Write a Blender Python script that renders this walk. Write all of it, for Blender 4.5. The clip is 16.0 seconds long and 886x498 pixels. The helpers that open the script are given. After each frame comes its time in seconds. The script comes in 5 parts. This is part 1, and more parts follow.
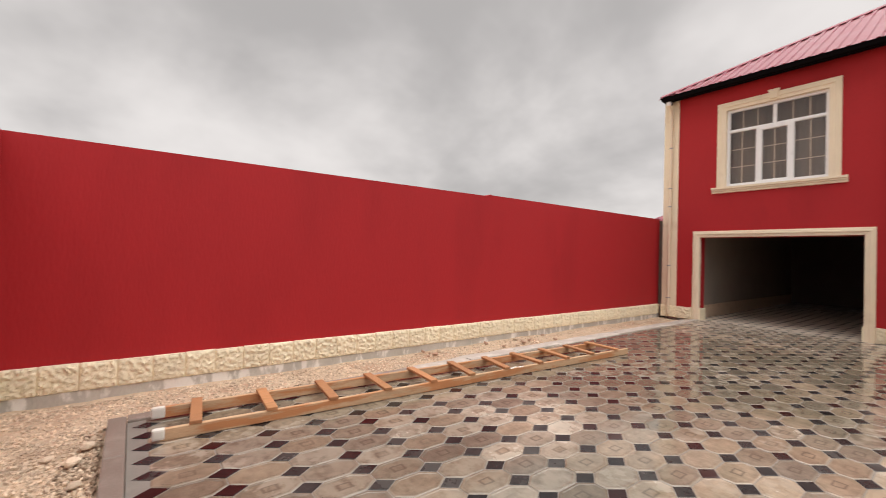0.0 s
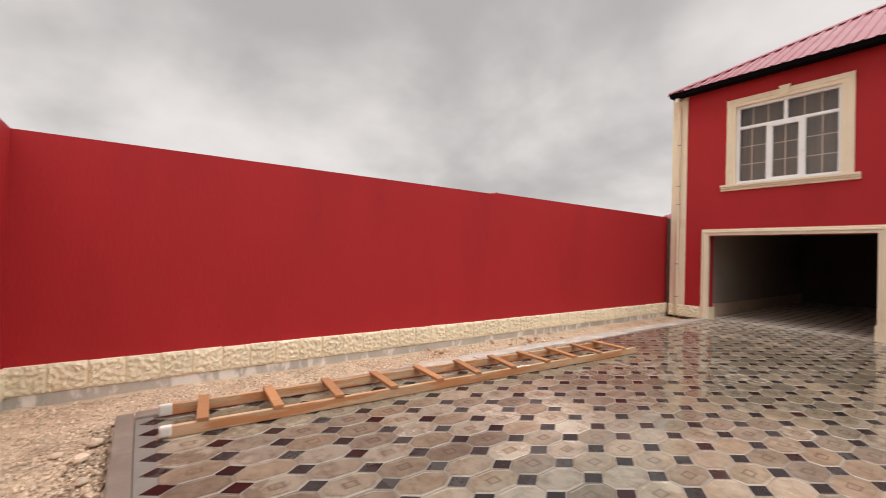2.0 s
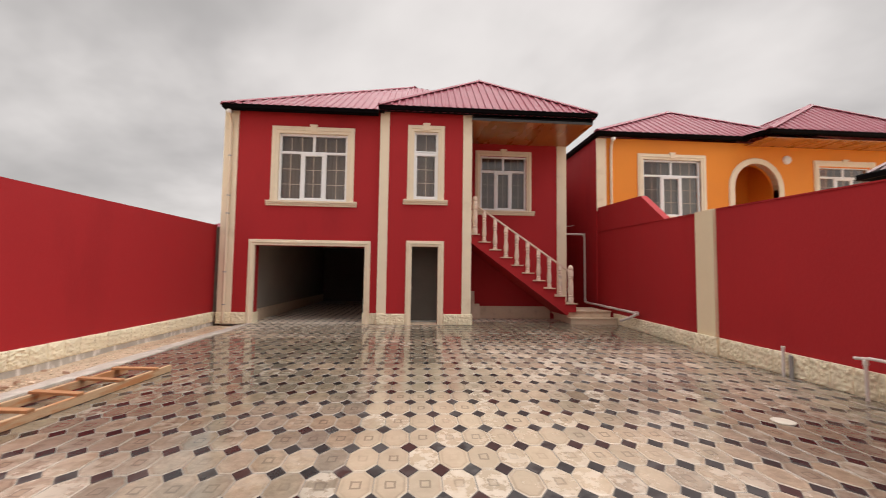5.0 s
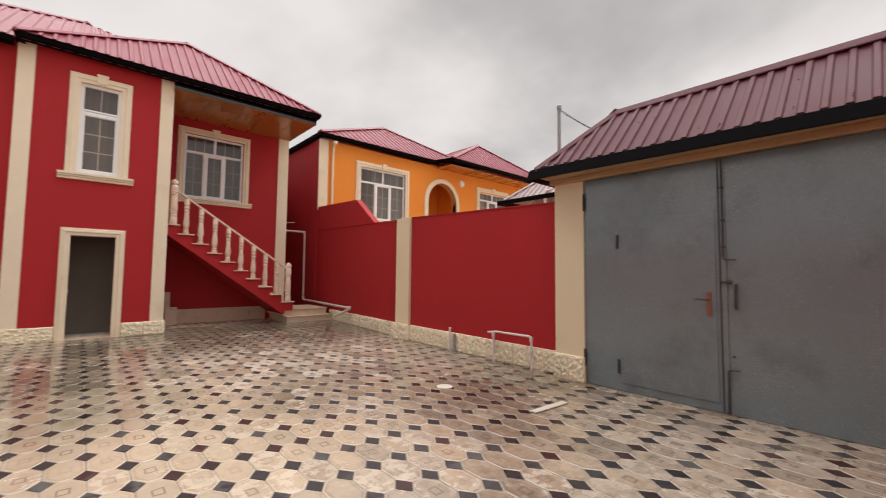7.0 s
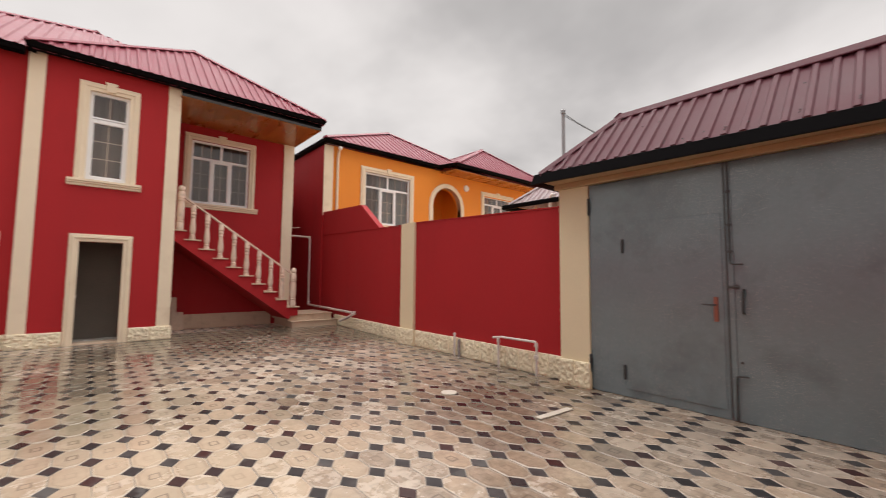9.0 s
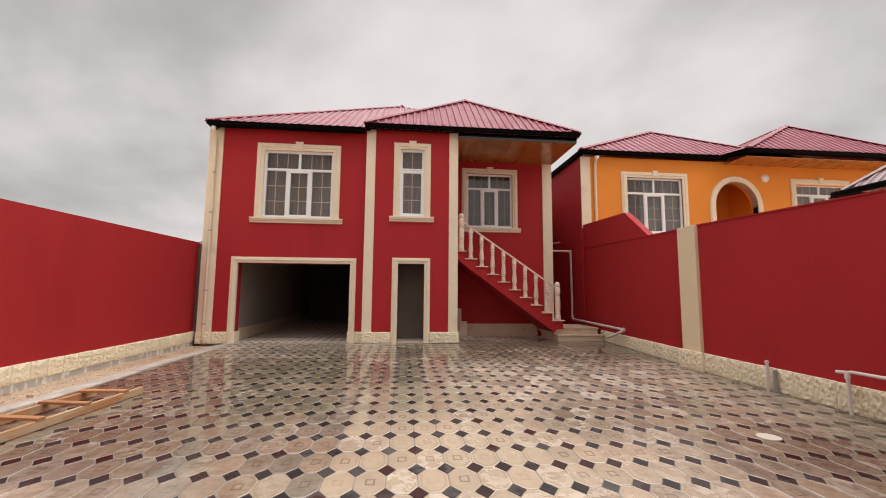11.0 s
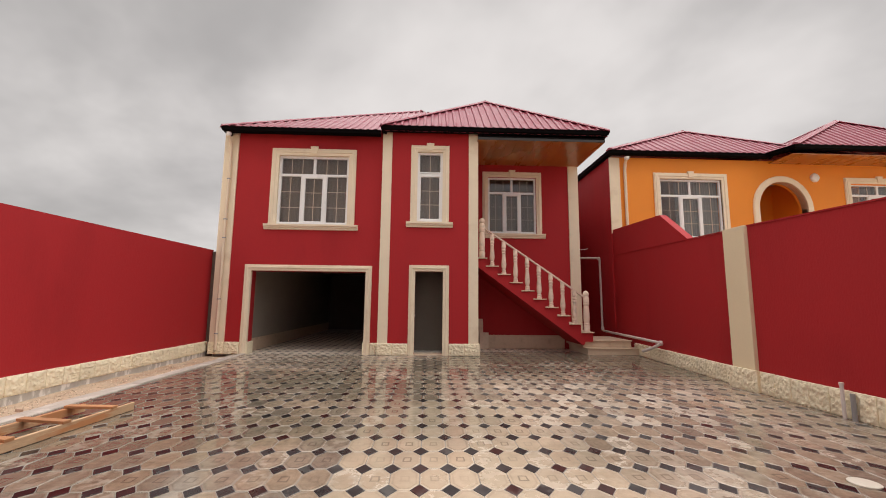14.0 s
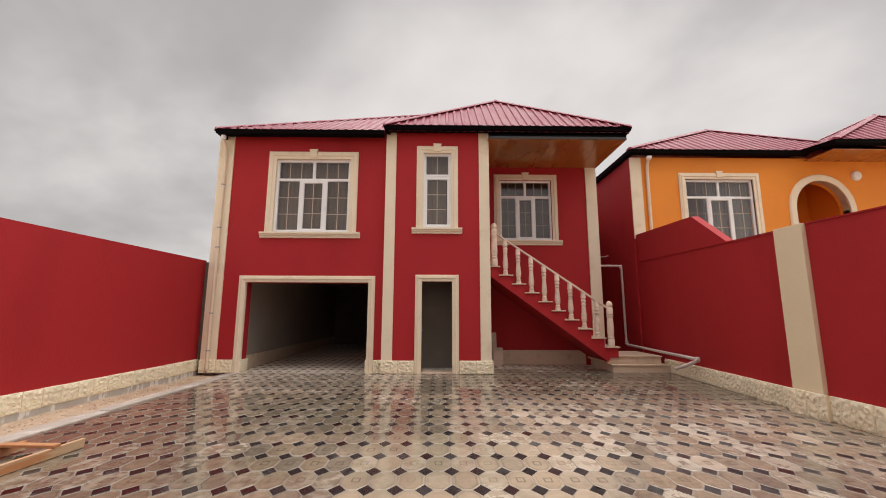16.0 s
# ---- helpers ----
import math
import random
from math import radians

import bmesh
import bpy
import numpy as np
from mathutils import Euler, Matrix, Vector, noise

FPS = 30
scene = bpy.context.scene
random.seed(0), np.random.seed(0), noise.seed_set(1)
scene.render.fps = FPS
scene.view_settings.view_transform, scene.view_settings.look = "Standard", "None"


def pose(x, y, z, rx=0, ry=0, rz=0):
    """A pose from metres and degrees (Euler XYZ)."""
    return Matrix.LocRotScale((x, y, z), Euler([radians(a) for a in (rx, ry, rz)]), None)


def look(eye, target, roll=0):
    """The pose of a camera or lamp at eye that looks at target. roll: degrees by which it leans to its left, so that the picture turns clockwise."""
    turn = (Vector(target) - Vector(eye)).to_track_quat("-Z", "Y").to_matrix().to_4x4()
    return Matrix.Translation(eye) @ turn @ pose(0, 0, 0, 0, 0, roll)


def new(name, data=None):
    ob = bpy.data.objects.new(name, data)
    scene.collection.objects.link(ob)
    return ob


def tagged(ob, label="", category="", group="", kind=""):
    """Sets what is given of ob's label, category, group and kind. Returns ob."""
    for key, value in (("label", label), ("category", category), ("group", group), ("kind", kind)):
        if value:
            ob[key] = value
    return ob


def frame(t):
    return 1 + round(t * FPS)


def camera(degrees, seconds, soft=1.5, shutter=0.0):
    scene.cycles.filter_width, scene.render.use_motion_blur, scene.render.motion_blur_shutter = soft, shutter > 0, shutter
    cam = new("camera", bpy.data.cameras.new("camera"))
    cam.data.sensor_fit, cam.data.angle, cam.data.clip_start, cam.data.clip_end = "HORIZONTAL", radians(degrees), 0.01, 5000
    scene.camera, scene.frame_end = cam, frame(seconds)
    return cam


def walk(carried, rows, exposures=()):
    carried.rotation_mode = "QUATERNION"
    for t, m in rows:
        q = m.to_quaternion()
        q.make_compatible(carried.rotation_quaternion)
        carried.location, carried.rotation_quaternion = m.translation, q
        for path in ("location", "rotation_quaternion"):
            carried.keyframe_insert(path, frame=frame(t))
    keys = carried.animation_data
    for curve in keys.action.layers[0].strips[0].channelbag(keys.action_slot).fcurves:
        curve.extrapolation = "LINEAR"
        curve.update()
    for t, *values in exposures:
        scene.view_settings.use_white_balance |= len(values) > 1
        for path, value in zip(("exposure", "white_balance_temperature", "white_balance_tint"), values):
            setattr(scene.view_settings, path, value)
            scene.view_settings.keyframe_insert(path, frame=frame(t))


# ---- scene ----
cam = camera(95.0, 16.0, soft=1.0, shutter=0.3)
PATH = [
    (0, (0.141, -0.051, 1.434), (-1.449, 1.163, 1.466), 1.7),
    (0.5, (0.12, -0.077, 1.432), (-1.619, 0.909, 1.455), 1.9),
    (1, (0.098, -0.095, 1.418), (-1.702, 0.776, 1.437), 1.9),
    (1.5, (0.099, -0.083, 1.429), (-1.659, 0.871, 1.439), 1.9),
    (2, (0.118, -0.041, 1.424), (-1.488, 1.151, 1.449), 1.7),
    (2.5, (0.125, 0.074, 1.378), (-1.246, 1.529, 1.44), 1.1),
    (3, (0.134, 0.127, 1.37), (-0.946, 1.809, 1.455), 0.7),
    (3.5, (0.148, 0.136, 1.383), (-0.617, 1.981, 1.483), 0.6),
    (4, (0.152, 0.157, 1.384), (-0.306, 2.101, 1.497), 0.6),
    (4.2, (0.165, 0.174, 1.38), (-0.178, 2.14, 1.497), 0.6),
    (6.3, (0.227, 0.178, 1.391), (1.181, 1.931, 1.519), 0.8),
    (6.5, (0.254, 0.16, 1.404), (1.327, 1.844, 1.527), 0.7),
    (7, (0.307, 0.11, 1.413), (1.634, 1.602, 1.534), 0.6),
    (7.5, (0.345, 0.076, 1.418), (1.857, 1.38, 1.539), 0.7),
    (8, (0.365, 0.053, 1.426), (1.962, 1.251, 1.548), 0.6),
    (8.5, (0.348, 0.078, 1.421), (1.878, 1.358, 1.554), 0.6),
    (9, (0.319, 0.107, 1.42), (1.626, 1.614, 1.563), 0.5),
    (9.5, (0.292, 0.152, 1.405), (1.258, 1.897, 1.557), 0.4),
    (10, (0.269, 0.186, 1.386), (0.896, 2.078, 1.549), 0.4),
    (10.2, (0.264, 0.188, 1.377), (0.769, 2.116, 1.547), 0.4),
    (12.3, (0.299, 0.43, 1.34), (0.358, 2.414, 1.585), 0.2),
    (12.5, (0.29, 0.474, 1.341), (0.343, 2.458, 1.586), 0.1),
    (13, (0.294, 0.56, 1.334), (0.346, 2.545, 1.571), 0.2),
    (13.5, (0.371, 0.698, 1.327), (0.433, 2.682, 1.577), 0.5),
    (14, (0.44, 0.79, 1.332), (0.513, 2.772, 1.591), 0.6),
    (14.5, (0.446, 0.935, 1.327), (0.523, 2.915, 1.599), 0.6),
    (15, (0.42, 1.135, 1.355), (0.489, 3.113, 1.638), 0.4),
    (15.5, (0.424, 1.353, 1.327), (0.484, 3.329, 1.627), 0.2),
    (16, (0.508, 1.615, 1.354), (0.529, 3.59, 1.669), 0.2),
]
walk(cam, [(t, look(eye, target, roll)) for t, eye, target, roll in PATH], [(0, 1.34), (4, 1.31), (8, 1.34), (10, 1.30), (13, 1.25), (16, 1.25)])

# ---- light ----
world = bpy.data.worlds.new("overcast_sky")
scene.world = world
world.use_nodes = True
wn, wl = world.node_tree.nodes, world.node_tree.links
wn.clear()
w_out = wn.new("ShaderNodeOutputWorld")
w_bg = wn.new("ShaderNodeBackground")
w_bg2 = wn.new("ShaderNodeBackground")
w_add = wn.new("ShaderNodeAddShader")
sky = wn.new("ShaderNodeTexSky")
sky.sky_type = "NISHITA"
sky.sun_disc = False
SUN_EL, SUN_AZ = radians(78), radians(57)
sky.sun_elevation = SUN_EL
sky.sun_rotation = SUN_AZ
wl.new(sky.outputs[0], w_bg2.inputs["Color"])
w_bg2.inputs["Strength"].default_value = 0.002
w_tc = wn.new("ShaderNodeTexCoord")
w_sep = wn.new("ShaderNodeSeparateXYZ")
wl.new(w_tc.outputs["Generated"], w_sep.inputs[0])
# clouds lie on a flat layer overhead, so they crowd together towards the horizon
w_h = wn.new("ShaderNodeMath")
w_h.operation = "ADD"
w_h.inputs[1].default_value = 0.5
w_abs = wn.new("ShaderNodeMath")
w_abs.operation = "ABSOLUTE"
wl.new(w_sep.outputs["Z"], w_abs.inputs[0])
wl.new(w_abs.outputs[0], w_h.inputs[0])
w_div = wn.new("ShaderNodeVectorMath")
w_div.operation = "DIVIDE"
w_cmb = wn.new("ShaderNodeCombineXYZ")
for k in range(3):
    wl.new(w_h.outputs[0], w_cmb.inputs[k])
wl.new(w_tc.outputs["Generated"], w_div.inputs[0])
wl.new(w_cmb.outputs[0], w_div.inputs[1])
w_noise = wn.new("ShaderNodeTexNoise")
w_noise.inputs["Scale"].default_value = 1.5
w_noise.inputs["Detail"].default_value = 5.0
w_noise.inputs["Roughness"].default_value = 0.5
w_noise.inputs["Distortion"].default_value = 0.15
wl.new(w_div.outputs[0], w_noise.inputs["Vector"])
w_ramp = wn.new("ShaderNodeValToRGB")
w_ramp.color_ramp.interpolation = "EASE"
w_ramp.color_ramp.elements[0].position = 0.31
w_ramp.color_ramp.elements[0].color = (0.49, 0.465, 0.45, 1)
w_ramp.color_ramp.elements[1].position = 0.67
w_ramp.color_ramp.elements[1].color = (0.89, 0.84, 0.815, 1)
# the cover thickens towards +y and thins towards the horizon
w_lean = wn.new("ShaderNodeMath")
w_lean.operation = "MULTIPLY_ADD"
w_lean.inputs[1].default_value = 0.055
wl.new(w_sep.outputs["X"], w_lean.inputs[0])
w_back = wn.new("ShaderNodeMath")
w_back.operation = "MULTIPLY_ADD"
w_back.inputs[1].default_value = -0.075
wl.new(w_sep.outputs["Y"], w_back.inputs[0])
wl.new(w_noise.outputs["Fac"], w_back.inputs[2])
wl.new(w_back.outputs[0], w_lean.inputs[2])
w_low = wn.new("ShaderNodeMath")
w_low.operation = "MULTIPLY_ADD"
w_low.inputs[1].default_value = -0.16
wl.new(w_abs.outputs[0], w_low.inputs[0])
w_base = wn.new("ShaderNodeMath")
w_base.operation = "ADD"
w_base.inputs[1].default_value = 0.08
wl.new(w_lean.outputs[0], w_low.inputs[2])
wl.new(w_low.outputs[0], w_base.inputs[0])
wl.new(w_base.outputs[0], w_ramp.inputs["Fac"])
wl.new(w_ramp.outputs["Color"], w_bg.inputs["Color"])
w_bg.inputs["Strength"].default_value = 0.37
wl.new(w_bg.outputs[0], w_add.inputs[0])
wl.new(w_bg2.outputs[0], w_add.inputs[1])
wl.new(w_add.outputs[0], w_out.inputs["Surface"])

sun = new("sun", bpy.data.lights.new("sun", "SUN"))
sun.data.energy = 1.6
sun.data.angle = radians(95)
sun.data.color = (1.0, 0.965, 0.93)
sun_dir = Vector((math.sin(SUN_AZ) * math.cos(SUN_EL), math.cos(SUN_AZ) * math.cos(SUN_EL), math.sin(SUN_EL)))
sun.matrix_world = look(sun_dir * 40, (0, 0, 0))


# ---- materials ----
def mat(name, colour, rough=0.6, metal=0.0, vary=0.12, scale=3.0, fine=60.0, bump=0.15, bump_scale=None, spec=0.5, stain=None, stain_at=(0.55, 0.75),
        stain_scale=0.8, pieces=0.0, rough_vary=0.1, stretch=None, coat=0.0, specks=None):
    """A procedural surface: a base colour, broad and fine variation, stains, relief and a changing gloss."""
    m = bpy.data.materials.new(name)
    m.use_nodes = True
    n, l = m.node_tree.nodes, m.node_tree.links
    b = n["Principled BSDF"]
    geo = n.new("ShaderNodeNewGeometry")
    vec = geo.outputs["Position"]
    if stretch:
        mp = n.new("ShaderNodeMapping")
        mp.inputs["Scale"].default_value = stretch
        l.new(vec, mp.inputs["Vector"])
        vec = mp.outputs["Vector"]

    def noise_tex(sc, detail=4.0, rgh=0.55):
        t = n.new("ShaderNodeTexNoise")
        t.inputs["Scale"].default_value = sc
        t.inputs["Detail"].default_value = detail
        t.inputs["Roughness"].default_value = rgh
        l.new(vec, t.inputs["Vector"])
        return t.outputs["Fac"]

    def maths(op, a, c):
        t = n.new("ShaderNodeMath")
        t.operation = op
        for k, v in enumerate((a, c)):
            if isinstance(v, (int, float)):
                t.inputs[k].default_value = v
            else:
                l.new(v, t.inputs[k])
        return t.outputs[0]

    broad, grain = noise_tex(scale), noise_tex(fine, 3.0, 0.6)
    value = maths("ADD", maths("MULTIPLY", maths("SUBTRACT", broad, 0.5), 2.2 * vary), maths("MULTIPLY", maths("SUBTRACT", grain, 0.5), 1.4 * vary))
    if pieces:
        oi = n.new("ShaderNodeObjectInfo")
        rnd = maths("FRACT", maths("ADD", oi.outputs["Random"], geo.outputs["Random Per Island"]), 0)
        value = maths("ADD", value, maths("MULTIPLY", maths("SUBTRACT", rnd, 0.5), 2 * pieces))
    value = maths("ADD", value, 1.0)
    mix = n.new("ShaderNodeMix")
    mix.data_type, mix.blend_type = "RGBA", "MULTIPLY"
    mix.inputs["Factor"].default_value = 1.0
    mix.inputs["A"].default_value = (*colour, 1)
    l.new(value, mix.inputs["B"])
    out = mix.outputs["Result"]
    if stain:
        ramp = n.new("ShaderNodeMapRange")
        ramp.inputs["From Min"].default_value, ramp.inputs["From Max"].default_value = stain_at
        l.new(noise_tex(stain_scale, 6.0, 0.62), ramp.inputs["Value"])
        mix2 = n.new("ShaderNodeMix")
        mix2.data_type = "RGBA"
        l.new(ramp.outputs["Result"], mix2.inputs["Factor"])
        l.new(out, mix2.inputs["A"])
        mix2.inputs["B"].default_value = (*stain, 1)
        out = mix2.outputs["Result"]
    if specks:
        fleck = n.new("ShaderNodeMapRange")
        fleck.inputs["From Min"].default_value, fleck.inputs["From Max"].default_value = 0.695, 0.72
        l.new(maths("MULTIPLY", noise_tex(130.0, 2.0, 0.5), maths("ADD", maths("MULTIPLY", noise_tex(1.6), 0.5), 0.78)), fleck.inputs["Value"])
        mix3 = n.new("ShaderNodeMix")
        mix3.data_type = "RGBA"
        l.new(fleck.outputs["Result"], mix3.inputs["Factor"])
        l.new(out, mix3.inputs["A"])
        mix3.inputs["B"].default_value = (*specks, 1)
        out = mix3.outputs["Result"]
    l.new(out, b.inputs["Base Color"])
    l.new(maths("ADD", rough, maths("MULTIPLY", maths("SUBTRACT", broad, 0.5), 2 * rough_vary)), b.inputs["Roughness"])
    b.inputs["Metallic"].default_value = metal
    b.inputs["Specular IOR Level"].default_value = spec
    b.inputs["Coat Weight"].default_value = coat
    b.inputs["Coat Roughness"].default_value = 0.15
    if bump:
        bp = n.new("ShaderNodeBump")
        bp.inputs["Strength"].default_value = bump
        bp.inputs["Distance"].default_value = 0.01
        l.new(noise_tex(bump_scale or fine, 4.0, 0.6), bp.inputs["Height"])
        l.new(bp.outputs["Normal"], b.inputs["Normal"])
    return m


# grid of the pavers: pitches and origin
PX, PYT, OX, OY = 0.2265, 0.381, 0.403, 3.510
CX, CY = 0.070, 0.098
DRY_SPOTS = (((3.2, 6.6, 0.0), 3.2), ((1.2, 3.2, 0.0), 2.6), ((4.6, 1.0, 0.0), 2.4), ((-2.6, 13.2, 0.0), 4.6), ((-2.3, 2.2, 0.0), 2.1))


def tile_mat(name, colours, pale, pale_amount, gloss=0.75, dull=0.0, pale_rim=True):
    """Cast concrete pavers, wet from rain: each piece of its own tone, with pale lime bloom and damp gloss in patches."""
    m = bpy.data.materials.new(name)
    m.use_nodes = True
    n, l = m.node_tree.nodes, m.node_tree.links
    b = n["Principled BSDF"]
    geo, oi = n.new("ShaderNodeNewGeometry"), n.new("ShaderNodeObjectInfo")

    def maths(op, a, c=0.0, clamp=False):
        t = n.new("ShaderNodeMath")
        t.operation, t.use_clamp = op, clamp
        for k, v in enumerate((a, c)):
            if isinstance(v, (int, float)):
                t.inputs[k].default_value = v
            else:
                l.new(v, t.inputs[k])
        return t.outputs[0]

    def noise_tex(sc, detail=4.0, rgh=0.55, vec=None):
        t = n.new("ShaderNodeTexNoise")
        t.inputs["Scale"].default_value, t.inputs["Detail"].default_value, t.inputs["Roughness"].default_value = sc, detail, rgh
        l.new(vec or geo.outputs["Position"], t.inputs["Vector"])
        return t.outputs["Fac"]

    def span(v, lo, hi, a=0.0, c=1.0):
        t = n.new("ShaderNodeMapRange")
        for key, val in (("From Min", lo), ("From Max", hi), ("To Min", a), ("To Max", c)):
            t.inputs[key].default_value = val
        l.new(v, t.inputs["Value"])
        return t.outputs["Result"]

    def blend(fac, a, c, kind="MIX"):
        t = n.new("ShaderNodeMix")
        t.data_type, t.blend_type = "RGBA", kind
        for key, v in (("Factor", fac), ("A", a), ("B", c)):
            if isinstance(v, (int, float)):
                t.inputs[key].default_value = v
            elif isinstance(v, tuple):
                t.inputs[key].default_value = (*v, 1)
            else:
                l.new(v, t.inputs[key])
        return t.outputs["Result"]

    rnd = maths("FRACT", maths("ADD", oi.outputs["Random"], geo.outputs["Random Per Island"]))
    ramp = n.new("ShaderNodeValToRGB")
    while len(ramp.color_ramp.elements) < len(colours):
        ramp.color_ramp.elements.new(0.5)
    for k, c in enumerate(colours):
        ramp.color_ramp.elements[k].position = k / (len(colours) - 1)
        ramp.color_ramp.elements[k].color = (*c, 1)
    l.new(rnd, ramp.inputs["Fac"])
    # each piece has its own slice of the noise
    off = n.new("ShaderNodeVectorMath")
    off.operation = "ADD"
    cmb = n.new("ShaderNodeCombineXYZ")
    l.new(maths("MULTIPLY", rnd, 37.0), cmb.inputs["Z"])
    l.new(geo.outputs["Position"], off.inputs[0])
    l.new(cmb.outputs[0], off.inputs[1])
    own = off.outputs[0]
    tone = blend(1.0, ramp.outputs["Color"], span(noise_tex(14.0, 5.0, 0.6, own), 0.3, 0.7, 0.78, 1.2), "MULTIPLY")
    tone = blend(1.0, tone, span(noise_tex(120.0, 3.0, 0.6), 0.25, 0.75, 0.88, 1.12), "MULTIPLY")
    sep = n.new("ShaderNodeSeparateXYZ")
    l.new(geo.outputs["Position"], sep.inputs[0])
    if pale_rim:
        # pieces of a creamier casting lie in a stretch down the middle, from one column of the grid eastwards
        first = OX - 3 * PX
        stretch = maths("MULTIPLY", span(sep.outputs["X"], first, first + 0.01), span(sep.outputs["X"], 2.9, 1.3))
        stretch = maths("MULTIPLY", stretch, maths("MULTIPLY", span(sep.outputs["Y"], 7.3, 6.0), span(sep.outputs["Y"], 1.2, 3.0)))
        picked = span(maths("ADD", stretch, maths("FRACT", maths("MULTIPLY", rnd, 11.7))), 0.75, 0.95)
        tone = blend(maths("MULTIPLY", picked, maths("MULTIPLY", stretch, 0.85)), tone, blend(0.65, tone, (0.64, 0.515, 0.375)))
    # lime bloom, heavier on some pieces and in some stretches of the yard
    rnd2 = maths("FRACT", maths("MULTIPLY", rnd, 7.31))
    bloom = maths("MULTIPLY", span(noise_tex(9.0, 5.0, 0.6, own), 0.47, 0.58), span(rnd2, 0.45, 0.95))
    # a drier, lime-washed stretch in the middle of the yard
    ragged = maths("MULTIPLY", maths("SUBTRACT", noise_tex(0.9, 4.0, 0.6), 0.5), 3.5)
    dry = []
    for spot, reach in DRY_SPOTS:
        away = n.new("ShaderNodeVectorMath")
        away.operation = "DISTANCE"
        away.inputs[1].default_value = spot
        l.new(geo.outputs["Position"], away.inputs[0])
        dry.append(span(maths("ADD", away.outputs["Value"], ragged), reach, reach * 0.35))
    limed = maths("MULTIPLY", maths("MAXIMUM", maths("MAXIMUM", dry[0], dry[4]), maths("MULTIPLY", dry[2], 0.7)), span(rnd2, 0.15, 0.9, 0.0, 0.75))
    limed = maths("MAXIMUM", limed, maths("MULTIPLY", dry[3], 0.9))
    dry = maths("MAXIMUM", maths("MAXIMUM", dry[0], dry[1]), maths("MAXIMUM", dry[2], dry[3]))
    # a square of bare surface is left in the middle of some pieces, where another lay on it
    u = maths("ABSOLUTE", maths("SUBTRACT", maths("FRACT", maths("MULTIPLY", maths("ADD", sep.outputs["X"], 40 * PX - OX), 1 / PX)), 0.5))
    v = maths("ABSOLUTE", maths("SUBTRACT", maths("FRACT", maths("MULTIPLY", maths("ADD", sep.outputs["Y"], 40 * PYT - OY), 1 / PYT)), 0.5))
    reach_uv = maths("ADD", maths("MAXIMUM", u, v), maths("MULTIPLY", maths("SUBTRACT", noise_tex(11.0, 3.0, 0.5, own), 0.5), 0.10))
    bare = maths("MAXIMUM", span(reach_uv, 0.13, 0.17), span(maths("FRACT", maths("MULTIPLY", rnd, 3.77)), 0.45, 0.55))
    bloom = maths("MULTIPLY", bloom, span(bare, 0.0, 1.0, 0.25, 1.0))
    bloom = maths("MULTIPLY", bloom, span(noise_tex(0.45, 3.0, 0.5), 0.36, 0.60, 0.35, 1.0))
    if pale_rim:
        # the chamfer is paler all round, and a faint ring runs inside it
        side_x = maths("MULTIPLY", maths("SUBTRACT", 0.5, u), PX)
        side_y = maths("MULTIPLY", maths("SUBTRACT", 0.5, v), PYT)
        cut = maths("MULTIPLY", maths("SUBTRACT", maths("ADD", maths("MULTIPLY", side_x, 1 / CX), maths("MULTIPLY", side_y, 1 / CY)), 1.0), 0.057)
        edge = maths("MINIMUM", maths("MINIMUM", side_x, side_y), cut)
        edge = maths("ADD", edge, maths("MULTIPLY", maths("SUBTRACT", noise_tex(30.0, 3.0, 0.6, own), 0.5), 0.012))
        amount = span(maths("FRACT", maths("MULTIPLY", rnd, 5.13)), 0.0, 1.0, 0.0, 0.5)
        bloom = maths("MAXIMUM", bloom, maths("MULTIPLY", span(edge, 0.015, 0.006), amount))
        ring = maths("MULTIPLY", span(edge, 0.016, 0.021), span(edge, 0.040, 0.028))
        mark = maths("MULTIPLY", span(maths("ABSOLUTE", maths("SUBTRACT", maths("ADD", maths("MAXIMUM", maths("MULTIPLY", u, PX), maths("MULTIPLY", v, 0.75 * PYT)), maths("MULTIPLY", maths("SUBTRACT", noise_tex(11.0, 3.0, 0.5, own), 0.5), 0.02)), 0.030)), 0.009, 0.004), span(maths("FRACT", maths("MULTIPLY", rnd, 3.77)), 0.35, 0.8, 0.55, 0.0))
        tone = blend(mark, tone, (0.13, 0.10, 0.08))
        tone = blend(maths("MULTIPLY", ring, span(maths("FRACT", maths("MULTIPLY", rnd, 2.61)), 0.2, 1.0, 0.0, 0.30)), tone, (0.10, 0.075, 0.06))
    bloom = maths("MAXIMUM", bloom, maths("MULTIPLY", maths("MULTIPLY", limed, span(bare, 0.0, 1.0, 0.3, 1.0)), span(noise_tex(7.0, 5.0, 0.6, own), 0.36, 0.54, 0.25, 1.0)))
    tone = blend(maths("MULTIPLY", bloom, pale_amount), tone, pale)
    # dry under roof: the garage floor, and the paving below the stair
    under = maths("MULTIPLY", span(sep.outputs["Y"], 11.33, 11.40), span(sep.outputs["X"], -0.90, -0.95))
    below = maths("MULTIPLY", span(sep.outputs["Y"], 11.95, 12.15), span(sep.outputs["X"], 1.6, 1.65))
    under = maths("MAXIMUM", under, below)
    tone = blend(maths("MULTIPLY", under, pale_amount), tone, pale)
    dry = maths("MAXIMUM", dry, under)
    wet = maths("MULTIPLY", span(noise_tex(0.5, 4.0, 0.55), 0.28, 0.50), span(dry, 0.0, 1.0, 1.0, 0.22))
